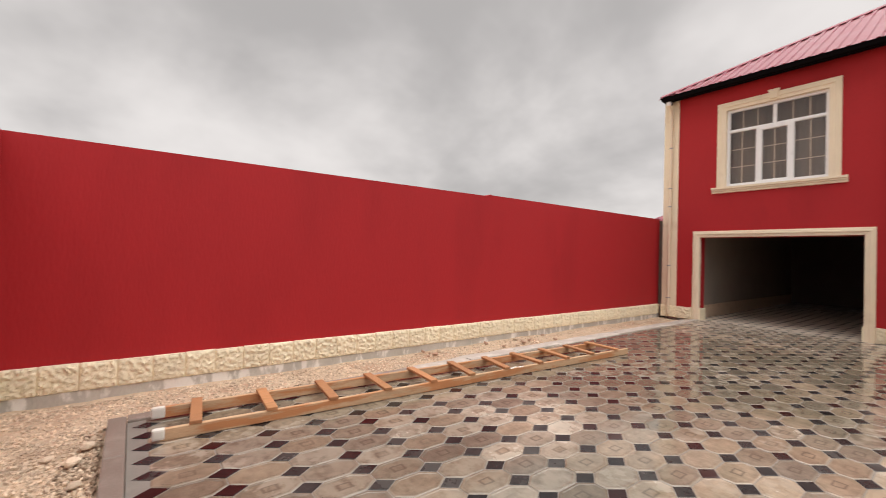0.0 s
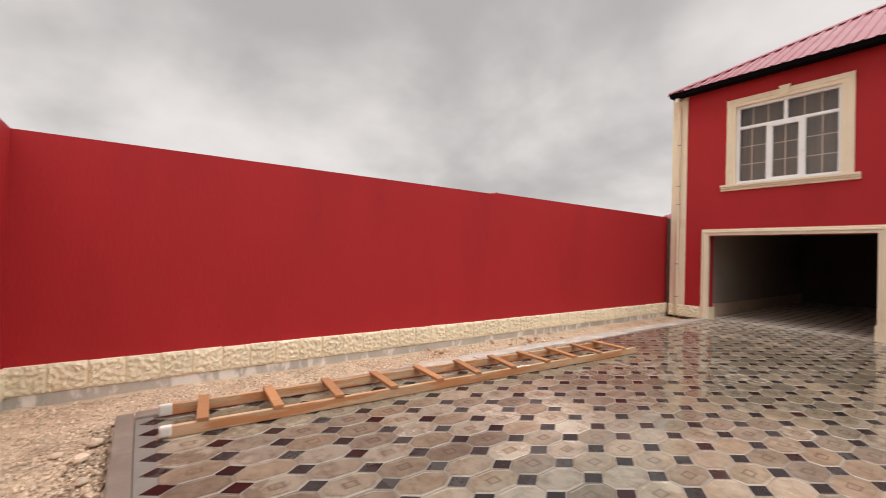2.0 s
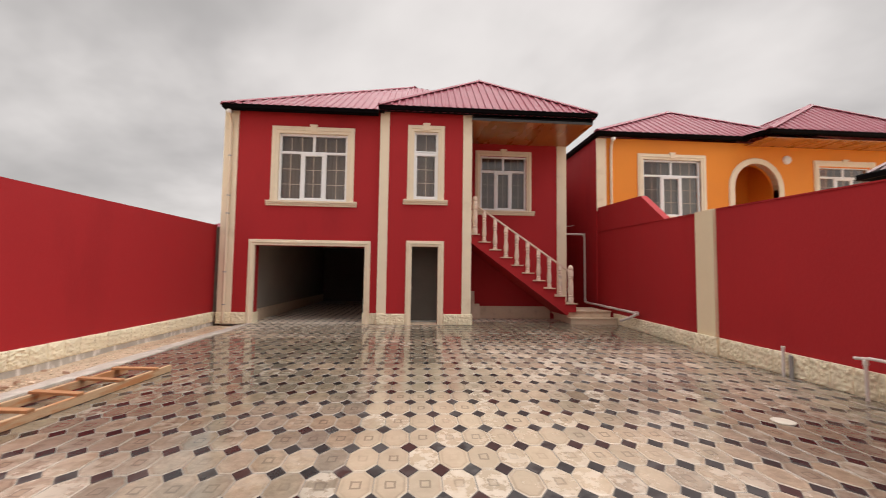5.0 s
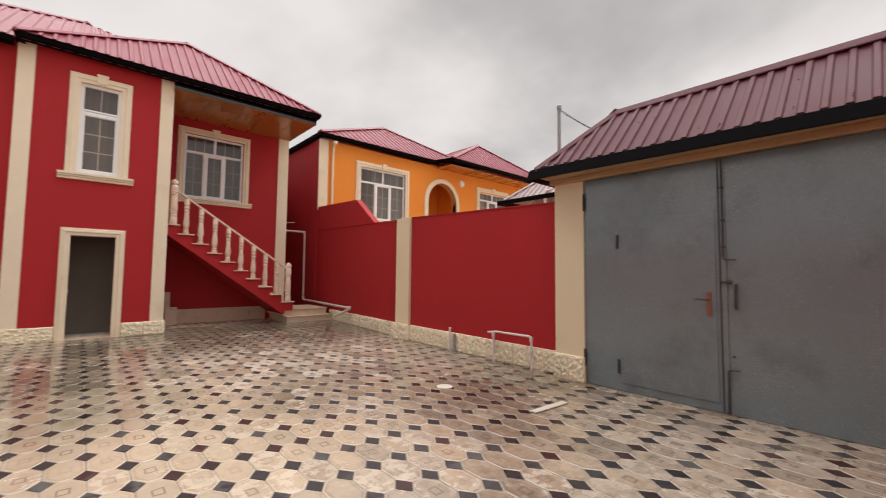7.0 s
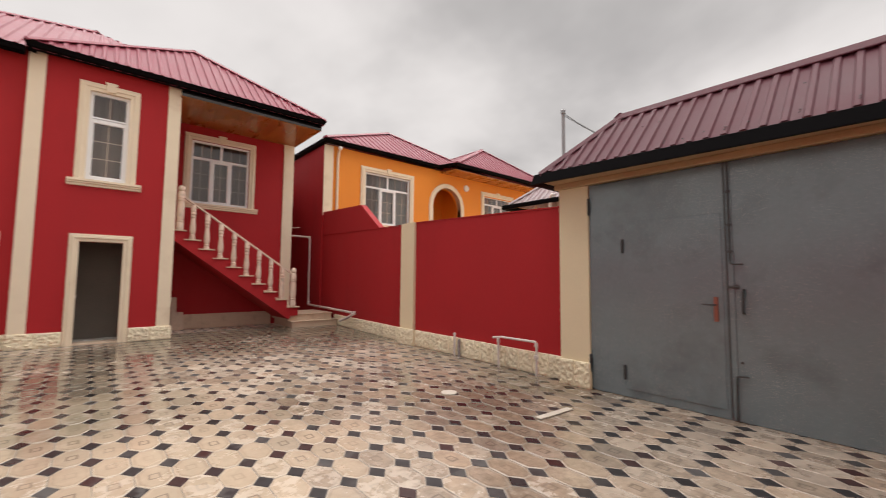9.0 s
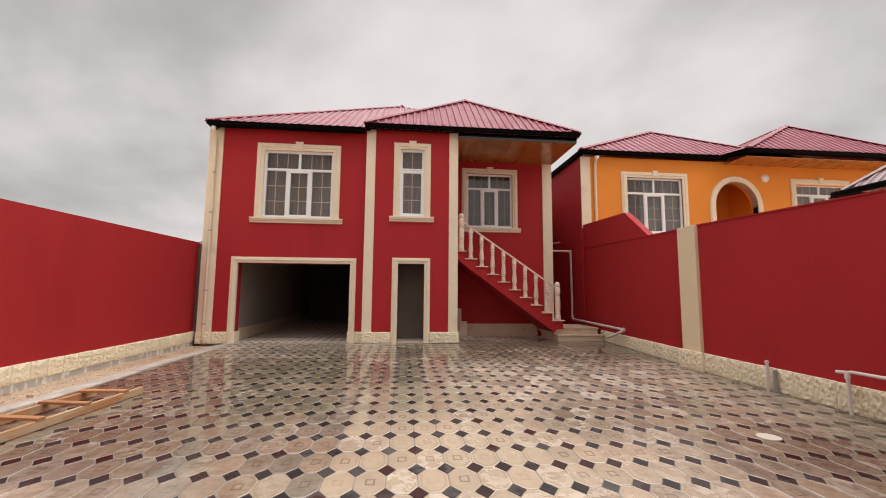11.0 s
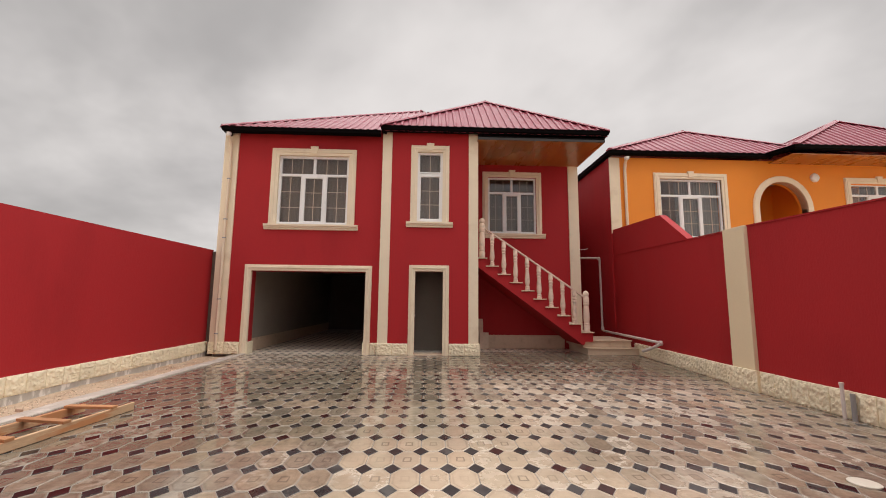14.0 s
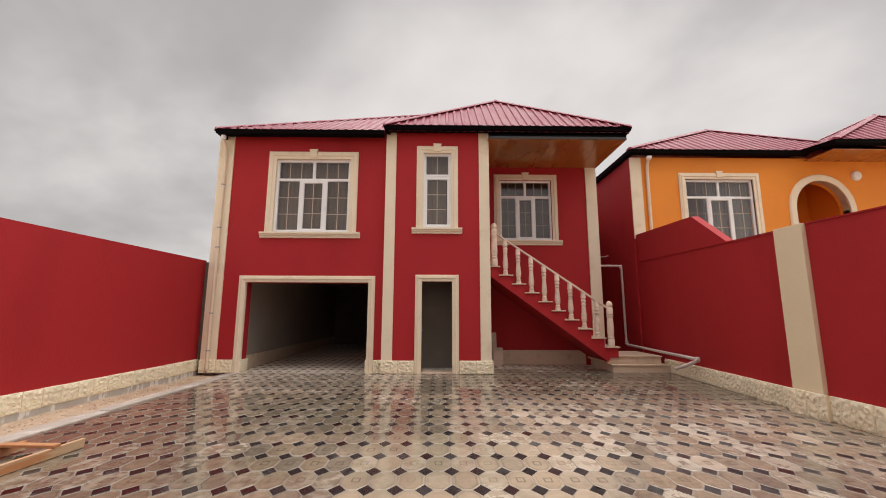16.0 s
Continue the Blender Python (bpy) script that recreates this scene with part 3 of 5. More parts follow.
def window(parent, x0, x1, z0, z1, y, fields, inset=0.19, curtain=False, sill=True, drawn=False):
    """A white window in a cream casing on a wall facing -y; x0..z1 is the casing's outside. fields: (a, b, c, d, columns, rows, sash) of the light by fractions."""
    win = part("window", moulding(x0, x1, z0, z1, y, [(i * inset / 0.15, d) for i, d in CASING] + [(inset, -0.12)], False), CREAM, parent, "white window in a moulded cream casing with keystone")
    mx = (x0 + x1) / 2
    key = prism([(mx - 0.075, z1 - 0.15), (mx + 0.075, z1 - 0.15), (mx + 0.085, z1 + 0.01), (mx + 0.10, z1 + 0.015), (mx + 0.10, z1 + 0.05), (mx - 0.10, z1 + 0.05), (mx - 0.10, z1 + 0.015), (mx - 0.085, z1 + 0.01)], y - 0.085, y - 0.02)
    part("keystone", key, CREAM, win)
    if sill:
        prof = [(0.0, 0.0), (0.11, 0.0), (0.11, -0.045), (0.085, -0.05), (0.085, -0.085), (0.06, -0.09), (0.06, -0.135), (0.0, -0.145)]
        bm = sweep(prof, [(x0 - 0.10, y + 0.02, z0 + 0.0), (x1 + 0.10, y + 0.02, z0 + 0.0)])
        part("window_sill", bm, CREAM, win)
    a0, a1, c0, c1 = x0 + inset, x1 - inset, z0 + (0.0 if sill else inset) + 0.012, z1 - inset
    w, h, yf = a1 - a0, c1 - c0, y + 0.07
    fr = moulding(a0, a1, c0, c1, yf, [(0, 0), (0, 0.035), (0.057, 0.035), (0.062, 0.025), (0.062, -0.03), (0, -0.03)])
    part("window_frame", fr, PVC, win, "white plastic frame")
    for f0, f1, g0, g1, cols, rows, sash in fields:
        p, q, r, s = a0 + f0 * w, a0 + f1 * w, c0 + g0 * h, c0 + g1 * h
        b = 0.088 if sash else 0.036
        d = 0.045 if sash else 0.03
        ring = moulding(p, q, r, s, yf, [(0, -0.02), (0, d), (b - 0.012, d), (b, d - 0.012), (b, -0.02)])
        part("sash" if sash else "glazing_bead", ring, PVC, win)
        pane = part("pane", box(p + b - 0.005, q - b + 0.005, yf - 0.004, yf + 0.004, r + b - 0.005, s - b + 0.005), GLASS, win)
        pane.visible_shadow = False
        for k in range(1, cols):
            xk = p + b + (q - p - 2 * b) * k / cols
            part("glazing_bar", box(xk - 0.008, xk + 0.008, yf - 0.013, yf - 0.005, r + b, s - b), MUNTIN, win)
        for k in range(1, rows):
            zk = r + b + (s - r - 2 * b) * k / rows
            part("glazing_bar", box(p + b, q - b, yf - 0.0155, yf - 0.0135, zk - 0.008, zk + 0.008), MUNTIN, win)
    if curtain or drawn:
        bm = bmesh.new()
        prev = None
        for k in range(81):
            x = a0 + (1.0 if drawn else 0.7) * w * k / 80 + (0.0 if drawn else 0.3) * w
            yy = yf + 0.16 + (0.008 if drawn else 0.025) * math.sin(k * 1.3) + 0.01 * math.sin(k * 0.37)
            pair = (bm.verts.new((x, yy, c0)), bm.verts.new((x, yy, c1)))
            if prev:
                bm.faces.new((prev[0], pair[0], pair[1], prev[1]))
            prev = pair
        part("curtain", bm, BLIND if drawn else CURTAIN, win, "drawn brown curtain" if drawn else "white gathered curtain")
    return win


WIDE = [(0.0, 0.5, 0.72, 1.0, 3, 1, False), (0.5, 1.0, 0.72, 1.0, 3, 1, False), (0.0, 0.33, 0.0, 0.72, 2, 3, False), (0.33, 0.67, 0.0, 0.718, 2, 3, True), (0.67, 1.0, 0.0, 0.72, 2, 3, False)]
NARROW = [(0.0, 1.0, 0.70, 1.0, 2, 1, False), (0.0, 1.0, 0.0, 0.69, 2, 3, True)]


# ---- split stone blocks for the plinths ----
def split_block(w, h, d, seed):
    """A block whose outer face (towards -y) is rough-split inside a thin flat margin."""
    bm, nx, nz = bmesh.new(), 20, 16
    rnd = random.Random(seed)
    off = Vector((rnd.uniform(0, 50), rnd.uniform(0, 50), rnd.uniform(0, 50)))
    rows = []
    for j in range(nz + 1):
        row = []
        for i in range(nx + 1):
            x, z = w * i / nx, h * j / nz
            edge = i in (0, nx) or j in (0, nz)
            p = Vector((x * 4.6, z * 4.2, seed)) + off
            q = Vector((p.x * 1.1 + p.y * 0.7, p.y * 1.9 - p.x * 0.4, p.z))
            bulge = 0.004 if edge else 0.034 - 0.060 * abs(noise.noise(q)) - 0.040 * abs(noise.noise(q * 1.9)) + 0.010 * noise.noise(p * 4.1)
            jx = 0 if edge else 0.012 * noise.noise(p * 1.7 + Vector((9, 0, 0)))
            row.append(bm.verts.new((x + jx, -max(0.002, bulge), z)))
        rows.append(row)
    for j in range(nz):
        for i in range(nx):
            q = (rows[j][i], rows[j][i + 1], rows[j + 1][i + 1], rows[j + 1][i])
            if (i + j) % 2:
                bm.faces.new(q[:3]), bm.faces.new((q[0], q[2], q[3]))
            else:
                bm.faces.new((q[0], q[1], q[3])), bm.faces.new(q[1:])
    rim = [rows[0][i] for i in range(nx + 1)] + [rows[j][nx] for j in range(1, nz + 1)] + [rows[nz][i] for i in range(nx - 1, -1, -1)] + [rows[j][0] for j in range(nz - 1, 0, -1)]
    back = [bm.verts.new((v.co.x, d, v.co.z)) for v in rim]
    for k in range(len(rim)):
        j = (k + 1) % len(rim)
        bm.faces.new((rim[j], rim[k], back[k], back[j]))
    bmesh.ops.recalc_face_normals(bm, faces=bm.faces)
    me = bpy.data.meshes.new("stone_block")
    bm.to_mesh(me)
    bm.free()
    me.polygons.foreach_set("use_smooth", [True] * len(me.polygons))
    me.set_sharp_from_angle(angle=radians(38))
    me.materials.append(ROCK)
    return me


BLOCKS = [split_block(1.0, 1.0, 0.03, k) for k in range(7)]


def plinth(parent, p, q, z0, z1, pitch=0.37, back=0.045, top_slope=0.0):
    """Stone blocks along the foot of a wall from p to q (x, y); the rough side is to the right of the way."""
    p, q = Vector((*p, 0)), Vector((*q, 0))
    d = (q - p).normalized()
    length = (q - p).length
    n = max(1, round(length / pitch))
    w = length / n
    ang = math.atan2(d.y, d.x)
    base = part("plinth_mortar", moved(box(0, length, 0.006, back, z0 + 0.004, z1 - 0.008), Matrix.Translation((p.x, p.y, 0)) @ Matrix.Rotation(ang, 4, "Z")), MORTAR, parent)
    rnd = random.Random(int(abs(p.x) * 100 + abs(p.y) * 10 + n))
    for k in range(n):
        ob = new("stone_block", BLOCKS[rnd.randrange(7)])
        ob.parent = parent
        h = z1 - z0
        ob.matrix_basis = Matrix.Translation(p + d * (k * w + 0.006) + Vector((0, 0, z0 + rnd.uniform(-0.003, 0.003)))) @ Matrix.Rotation(ang, 4, "Z") @ Matrix.Diagonal((w - 0.012, 1.0, h, 1))
    return base


# ---- ground ----
bm = bmesh.new()
bmesh.ops.create_grid(bm, x_segments=24, y_segments=24, size=400)
ground = part("ground", moved(bm, Matrix.Translation((0, 0, -0.16))), DIRT)
tagged(ground, "sandy brown ground under and round the yard", "ground", kind="structure")

# paved yard: a bedding slab, on which the pavers lie
YARD = [(-4.03, -0.04), (-0.9, -0.04), (-0.9, -1.02), (5.60, -1.02), (5.62, 7.6), (6.15, 11.5), (6.15, 13.0), (1.75, 13.0), (1.75, 11.3), (-1.1, 11.3), (-1.1, 11.45), (-4.03, 11.45)]
bm = bmesh.new()
lower = [bm.verts.new((x, y, -0.15)) for x, y in YARD]
upper = [bm.verts.new((x, y, -0.0045)) for x, y in YARD]
bm.faces.new(upper)
bm.faces.new(lower[::-1])
for k in range(len(YARD)):
    j = (k + 1) % len(YARD)
    bm.faces.new((lower[k], lower[j], upper[j], upper[k]))
bmesh.ops.recalc_face_normals(bm, faces=bm.faces)
pavement = part("pavement", bm, BED)
tagged(pavement, "rain-wet yard of beige octagon pavers with dark diamonds", "pavement", kind="structure")

# gravel bed between kerb and walls
bm = bmesh.new()
NX, NY = 16, 150
rows = []
for j in range(NY + 1):
    row = []
    for i in range(NX + 1):
        x, y = -5.10 + 0.95 * i / NX, -1.02 + 12.46 * j / NY
        z = -0.065 + 0.03 * noise.noise(Vector((x * 2.1, y * 1.7, 0))) + 0.014 * noise.noise(Vector((x * 9, y * 9, 3)))
        row.append(bm.verts.new((x, y, z)))
    rows.append(row)
for j in range(NY):
    for i in range(NX):
        bm.faces.new((rows[j][i], rows[j][i + 1], rows[j + 1][i + 1], rows[j + 1][i]))
rows = []
for j in range(13):
    row = []
    for i in range(51):
        x, y = -4.15 + 3.25 * i / 50, -1.02 + 0.86 * j / 12
        z = -0.068 + 0.03 * noise.noise(Vector((x * 2.1, y * 1.7, 0))) + 0.012 * noise.noise(Vector((x * 5.3, y * 5.1, 7))) + 0.014 * noise.noise(Vector((x * 9, y * 9, 3))) - 0.02 * max(0, (y + 0.42) / 0.25)
        row.append(bm.verts.new((x, y, z)))
    rows.append(row)
for j in range(12):
    for i in range(50):
        bm.faces.new((rows[j][i], rows[j][i + 1], rows[j + 1][i + 1], rows[j + 1][i]))
dirt_bed = smooth(part("dirt_bed", bm, DIRT), 60)
tagged(dirt_bed, "bare sandy bed of unfinished planting strip along walls", "ground", kind="structure")


def pebbles(count, spots, sizes, seed, material=None):
    verts, faces = [], []
    rnd = random.Random(seed)
    ico = bmesh.new()
    bmesh.ops.create_cube(ico, size=1.5)
    bmesh.ops.triangulate(ico, faces=ico.faces)
    vs = [v.co.copy() for v in ico.verts]
    fs = [[v.index for v in f.verts] for f in ico.faces]
    ico.free()
    for _ in range(count):
        x0, x1, y0, y1 = spots[rnd.randrange(len(spots))]
        x, y = rnd.uniform(x0, x1), rnd.uniform(y0, y1)
        r = sizes[0] + (sizes[1] - sizes[0]) * rnd.random() ** 3
        m = Euler((rnd.uniform(0, 6), rnd.uniform(0, 6), rnd.uniform(0, 6))).to_matrix() @ Matrix.Diagonal((r, r * rnd.uniform(0.6, 1), r * rnd.uniform(0.4, 0.8)))
        z = -0.066 + 0.03 * noise.noise(Vector((x * 2.1, y * 1.7, 0))) + 0.002
        base = len(verts)
        verts += [tuple(m @ (v * rnd.uniform(0.8, 1.15)) + Vector((x, y, z))) for v in vs]
        faces += [[base + i for i in f] for f in fs]
    me = bpy.data.meshes.new("gravel")
    me.from_pydata(verts, [], faces)
    me.materials.append(material or GRAVEL)
    return me


gravel = new("gravel", pebbles(26000, [(-5.0, -4.2, -0.95, 11.2), (-5.0, -4.2, -0.95, 3.0), (-5.0, -4.2, -0.95, 6.0), (-4.3, -1.0, -0.95, -0.20), (-4.3, -2.0, -0.95, -0.20)], (0.003, 0.019), 4))
tagged(gravel, "loose pale limestone gravel and crushed rubble", "gravel", kind="stuff")

mud = new("mud_clods", pebbles(1300, [(-4.42, -4.17, -0.02, 1.6), (-4.30, -4.17, 0.0, 5.0), (-4.1, -1.2, -0.33, -0.18), (-3.6, -2.4, -0.41, -0.18)], (0.005, 0.026), 8, MUD))
tagged(mud, "dark damp clods of earth along the kerb", "earth", kind="stuff")
# kerbs
kerb = thing("kerb", "wet grey concrete kerb edging the paved yard", "kerb", kind="structure")
for k in range(12):
    y = -0.19 + k * 0.97
    part("kerb_stone", box(-4.17 + 0.008 * math.sin(k * 2.1), -4.03 + 0.008 * math.sin(k * 2.1), y + 0.15 * (k == 0), y + 0.965, -0.15, 0.018 + 0.006 * math.sin(k * 1.7), 0.012), KERB if k < 3 else KERB_PALE, kerb)
for k in range(4):
    x = -4.12 + k * 0.80
    part("kerb_stone", box(x, x + 0.795, -0.168 + 0.004 * math.sin(k * 3.0), -0.045 + 0.004 * math.sin(k * 3.0), -0.15, 0.028 + 0.004 * math.sin(k * 2.0), 0.012), KERB, kerb)
bm = bmesh.new()
edge = []
for k in range(61):
    y = 1.6 + 9.5 * k / 60
    wide = 0.20 + 0.05 * noise.noise(Vector((0, y * 1.9, 5))) + 0.03 * noise.noise(Vector((0, y * 7, 2)))
    grow = min(1.0, k / 14)
    edge.append((bm.verts.new((-4.165 - wide * grow, y, -0.055)), bm.verts.new((-4.165 - wide * grow * 0.93, y, -0.012 + 0.008 * noise.noise(Vector((1, y * 5, 0))))), bm.verts.new((-4.160, y, 0.006))))
for p, q in zip(edge, edge[1:]):
    bm.faces.new((p[0], q[0], q[1], p[1]))
    bm.faces.new((p[1], q[1], q[2], p[2]))
bmesh.ops.recalc_face_normals(bm, faces=bm.faces)
part("haunch", bm, KERB_PALE, kerb, "smeared pale mortar haunch")
rnd = random.Random(21)
for k in range(16):
    bm = box(-0.045, 0.045, -0.03, 0.03, -0.02, 0.02, 0.006)
    for v in bm.verts:
        v.co *= 1 + 0.3 * noise.noise(v.co * 25 + Vector((k, 0, 0)))
    m = pose(rnd.uniform(-4.95, -4.5), rnd.uniform(3.2, 6.5), -0.035, rnd.uniform(-20, 20), rnd.uniform(-20, 20), rnd.uniform(0, 180)) @ Matrix.Scale(rnd.uniform(0.4, 0.9), 4)
    tagged(part("brick_fragment", moved(bm, m), BRICK if k % 3 else GRAVEL), "small broken masonry fragment lying on gravel", "rubble", group="rubble on the gravel")
# a broken face of earth and rubble behind the short kerb
for k, (x, y, r) in enumerate(((-3.80, -0.27, 0.045), (-3.55, -0.33, 0.05), (-3.70, -0.47, 0.035), (-3.2, -0.29, 0.035), (-2.9, -0.37, 0.03))):
    bm = bmesh.new()
    bmesh.ops.create_icosphere(bm, subdivisions=2, radius=r)
    for v in bm.verts:
        v.co *= 1 + 0.35 * noise.noise(v.co * 30 + Vector((k, 0, 0)))
        v.co.z *= 0.6
    rock = part("rock", moved(bm, Matrix.Translation((x, y, -0.05 + r * 0.3))), GRAVEL)
    tagged(rock, "chunk of pale limestone rubble in loose gravel", "rock", group="rubble by the kerb")
rod = part("stick", tube([(-3.66, -0.889, -0.045), (-3.76, -0.893, -0.022), (-3.90, -0.884, 0.0), (-3.99, -0.886, 0.012), (-4.13, -0.868, 0.02)], 0.008), STICK)
tagged(rod, "short dark brown twisted stick lying on gravel", "stick")

# ---- yard walls ----
def yard_wall(name, p, q, tops, thick, label, z0=-0.15):
    """A rendered wall from p to q (x, y), its face to the right of the way; tops: (how far along, height)."""
    p, q = Vector((*p, 0)), Vector((*q, 0))
    d = (q - p).normalized()
    length = (q - p).length
    outl = [(0, z0), (length, z0)] + [(min(s, length), z) for s, z in reversed(tops)]
    bm = prism(outl, 0, thick)
    bm = moved(bm, Matrix.Translation(p) @ Matrix.Rotation(math.atan2(d.y, d.x), 4, "Z"))
    return tagged(part(name, bm, RED), label, "wall", kind="structure")


west = yard_wall("wall_west", (-5.10, -1.24), (-5.10, 11.42), [(0, 2.43), (6.16, 2.51), (6.22, 2.545), (6.26, 2.535), (12.66, 2.60)], 0.22, "tall dark red rendered boundary wall")
plinth(west, (-5.065, -0.995), (-5.065, 11.40), 0.035, 0.295, 0.29)
part("footing", box(-5.11, -5.068, -1.01, 11.42, -0.15, 0.033, 0.004), CONCRETE, west, "drip-stained raw concrete footing")
south = yard_wall("wall_south", (5.55, -1.01), (-5.10, -1.01), [(0, 2.66), (5.0, 2.53), (10.65, 2.43)], 0.22, "dark red rendered boundary wall behind the gravel bed")
plinth(south, (-0.9, -0.988), (-5.07, -0.988), 0.035, 0.295, 0.29)
plinth(south, (5.2, -0.975), (-0.9, -0.975), 0.005, 0.295, 0.29)
part("footing", box(-5.06, -0.9, -1.02, -0.978, -0.15, 0.033, 0.004), CONCRETE, south, "drip-stained raw concrete footing")

east = yard_wall("wall_east", (5.60, 7.083), (5.478, 3.32), [(0, 2.60), (3.77, 2.462)], 0.18, "dark red rendered fence wall beside the gate")
plinth(east, (5.56, 7.05), (5.438, 3.36), 0.0, 0.32, 0.29)
part("coping_edge", sweep([(0.012, 0.0), (0.012, 0.02), (-0.19, 0.02), (-0.19, 0.0)], [(5.60, 7.083, 2.602), (5.478, 3.32, 2.464)]), RED, east)
east2 = yard_wall("wall_east_rear", (6.14, 12.98), (5.70, 7.56), [(0, 2.81), (5.44, 2.615)], 0.02, "dark red rendered fence wall beside the stair")
plinth(east2, (6.035, 11.75), (5.655, 7.60), 0.0, 0.30, 0.29)
part("coping_edge", sweep([(0.014, 0.0), (0.014, 0.018), (-0.006, 0.018), (-0.006, 0.0)], [(6.14, 12.98, 2.812), (5.70, 7.56, 2.617)]), RED, east2)
ramp = yard_wall("wall_east_upper", (6.147, 12.98), (5.707, 7.56), [(0, 3.60), (2.95, 3.43), (4.12, 2.65), (5.43, 2.61)], 0.16, "raised red rendered wall part with a sloping end")
pier = thing("fence_pier", "tan rendered fence pier on a split stone base", "pier", at=(5.6, 7.3, 0))
bm = box(5.54, 5.835, 7.087, 7.56, 0.33, 2.62, 0.008)
part("shaft", moved(bm, Matrix.Translation((-5.6, -7.3, 0))), TAN, pier)
bm = box(5.525, 5.815, 7.02, 7.60, 0.0, 0.315, 0.01)
part("base", moved(bm, Matrix.Translation((-5.6, -7.3, 0))), MORTAR, pier)
plinth(pier, (-0.10, 0.31), (-0.10, -0.29), 0.0, 0.335, 0.3)

# ---- gate ----
gate = thing("metal_gate", "dark grey painted double metal gate with wicket door", "gate")
X = 5.335
part("leaf", box(X, X + 0.05, 1.372, 2.903, 0.004, 2.675, 0.004), GATE, gate)
part("leaf", box(X, X + 0.05, -0.146, 1.372, 0.004, 2.675, 0.004), GATE, gate)
part("wicket_door", box(X - 0.010, X - 0.002, 1.405, 2.445, 0.10, 2.135, 0.003), GATE, gate)
part("closing_strip", box(X - 0.014, X - 0.002, 1.305, 1.375, 0.03, 2.67, 0.003), GATE, gate)
part("closing_strip", box(X - 0.022, X - 0.015, 1.355, 1.370, 0.03, 2.67, 0.002), IRON, gate)
for y, z in ((2.90, 2.40), (2.90, 0.35), (-0.14, 2.38), (-0.14, 0.36)):
    part("hinge", box(X - 0.03, X - 0.004, y - 0.014, y + 0.014, z - 0.09, z + 0.05, 0.006), IRON, gate)
    part("hinge_pin", moved(lathe([(0.014, -0.13), (0.014, 0.09), (0.008, 0.10)], 8), Matrix.Translation((X - 0.03, y, z))), IRON, gate)
for y, z in ((2.455, 1.84), (2.455, 0.30)):
    part("hinge", moved(lathe([(0.016, -0.09), (0.016, -0.005), (0.013, 0.0), (0.016, 0.005), (0.016, 0.08)], 10), Matrix.Translation((X - 0.022, y, z))), IRON, gate)
part("bolt_rod", tube([(X - 0.03, 1.327, 2.668), (X - 0.03, 1.330, 1.640), (X - 0.03, 1.325, 1.594), (X - 0.03, 1.305, 1.587), (X - 0.035, 1.220, 1.587)], 0.008, 8), IRON, gate)
for z in (2.35, 2.0, 1.72):
    part("bolt_guide", box(X - 0.042, X - 0.012, 1.31, 1.345, z - 0.012, z + 0.012, 0.003), IRON, gate)
part("latch", tube([(X - 0.028, 1.365, 1.358), (X - 0.028, 1.295, 1.356), (X - 0.028, 1.255, 1.356)], 0.010, 8), IRON, gate)
part("latch", box(X - 0.03, X - 0.012, 1.265, 1.310, 1.333, 1.379, 0.004), IRON, gate)
part("pull_handle", tube([(X - 0.002, 1.227, 1.327), (X - 0.04, 1.227, 1.322), (X - 0.045, 1.227, 1.302), (X - 0.045, 1.233, 1.112), (X - 0.04, 1.233, 1.092), (X - 0.002, 1.233, 1.087)], 0.012, 8), IRON, gate)
part("drop_bolt", tube([(X - 0.03, 1.317, 0.015), (X - 0.03, 1.313, 0.410), (X - 0.03, 1.310, 0.446), (X - 0.032, 1.290, 0.456), (X - 0.035, 1.210, 0.463)], 0.009, 8), IRON, gate)
part("bolt_head", moved(lathe([(0.014, 0), (0.014, 0.012), (0.006, 0.016)], 8), Matrix.Translation((X - 0.002, 1.265, 0.594)) @ Matrix.Rotation(radians(-90), 4, "Y")), IRON, gate)
strip_bm = bmesh.new()
rows = []
for k in range(41):
    z = 0.06 + 2.56 * k / 40
    wide = 0.022 + 0.012 * noise.noise(Vector((0, 3.1, z * 4))) + 0.03 * max(0.0, 1 - abs(z - 2.05) / 0.22)
    rows.append([strip_bm.verts.new(p) for p in ((X - 0.001, -0.144, z), (X - 0.006, -0.142, z), (X - 0.006, -0.142 + wide, z), (X - 0.001, -0.140 + wide, z))])
for p, q in zip(rows, rows[1:]):
    for k in range(3):
        strip_bm.faces.new((p[k], p[k + 1], q[k + 1], q[k]))
bmesh.ops.recalc_face_normals(strip_bm, faces=strip_bm.faces)
part("sealant_strip", strip_bm, SEALANT, gate, "uneven brown filler along the pier")
lock = part("lock_plate", box(X - 0.026, X - 0.010, 1.452, 1.492, 0.989, 1.245, 0.004), RUST, gate, "rust-red lock plate")
part("lever", tube([(X - 0.025, 1.472, 1.163), (X - 0.06, 1.472, 1.163), (X - 0.065, 1.485, 1.163), (X - 0.065, 1.585, 1.168)], 0.008, 8), IRON, lock)
for y0, y1 in ((2.906, 3.345), (-0.617, -0.149)):
    post = thing("gate_pier", "tan rendered gate pier on split stone base", "pier", group="gate piers")
    part("shaft", box(5.307, 5.655, y0, y1, 0.33, 2.735, 0.006), TAN, post)
    part("base_core", box(5.305, 5.635, y0 + 0.005, y1 - 0.005, 0.0, 0.325), MORTAR, post)
    plinth(post, (5.28, y1 + 0.012), (5.28, y0 - 0.012), 0.0, 0.335, 0.245)
spur = part("wall_south_return", box(5.31, 5.535, -1.02, -0.619, 0.0, 2.70), RED)
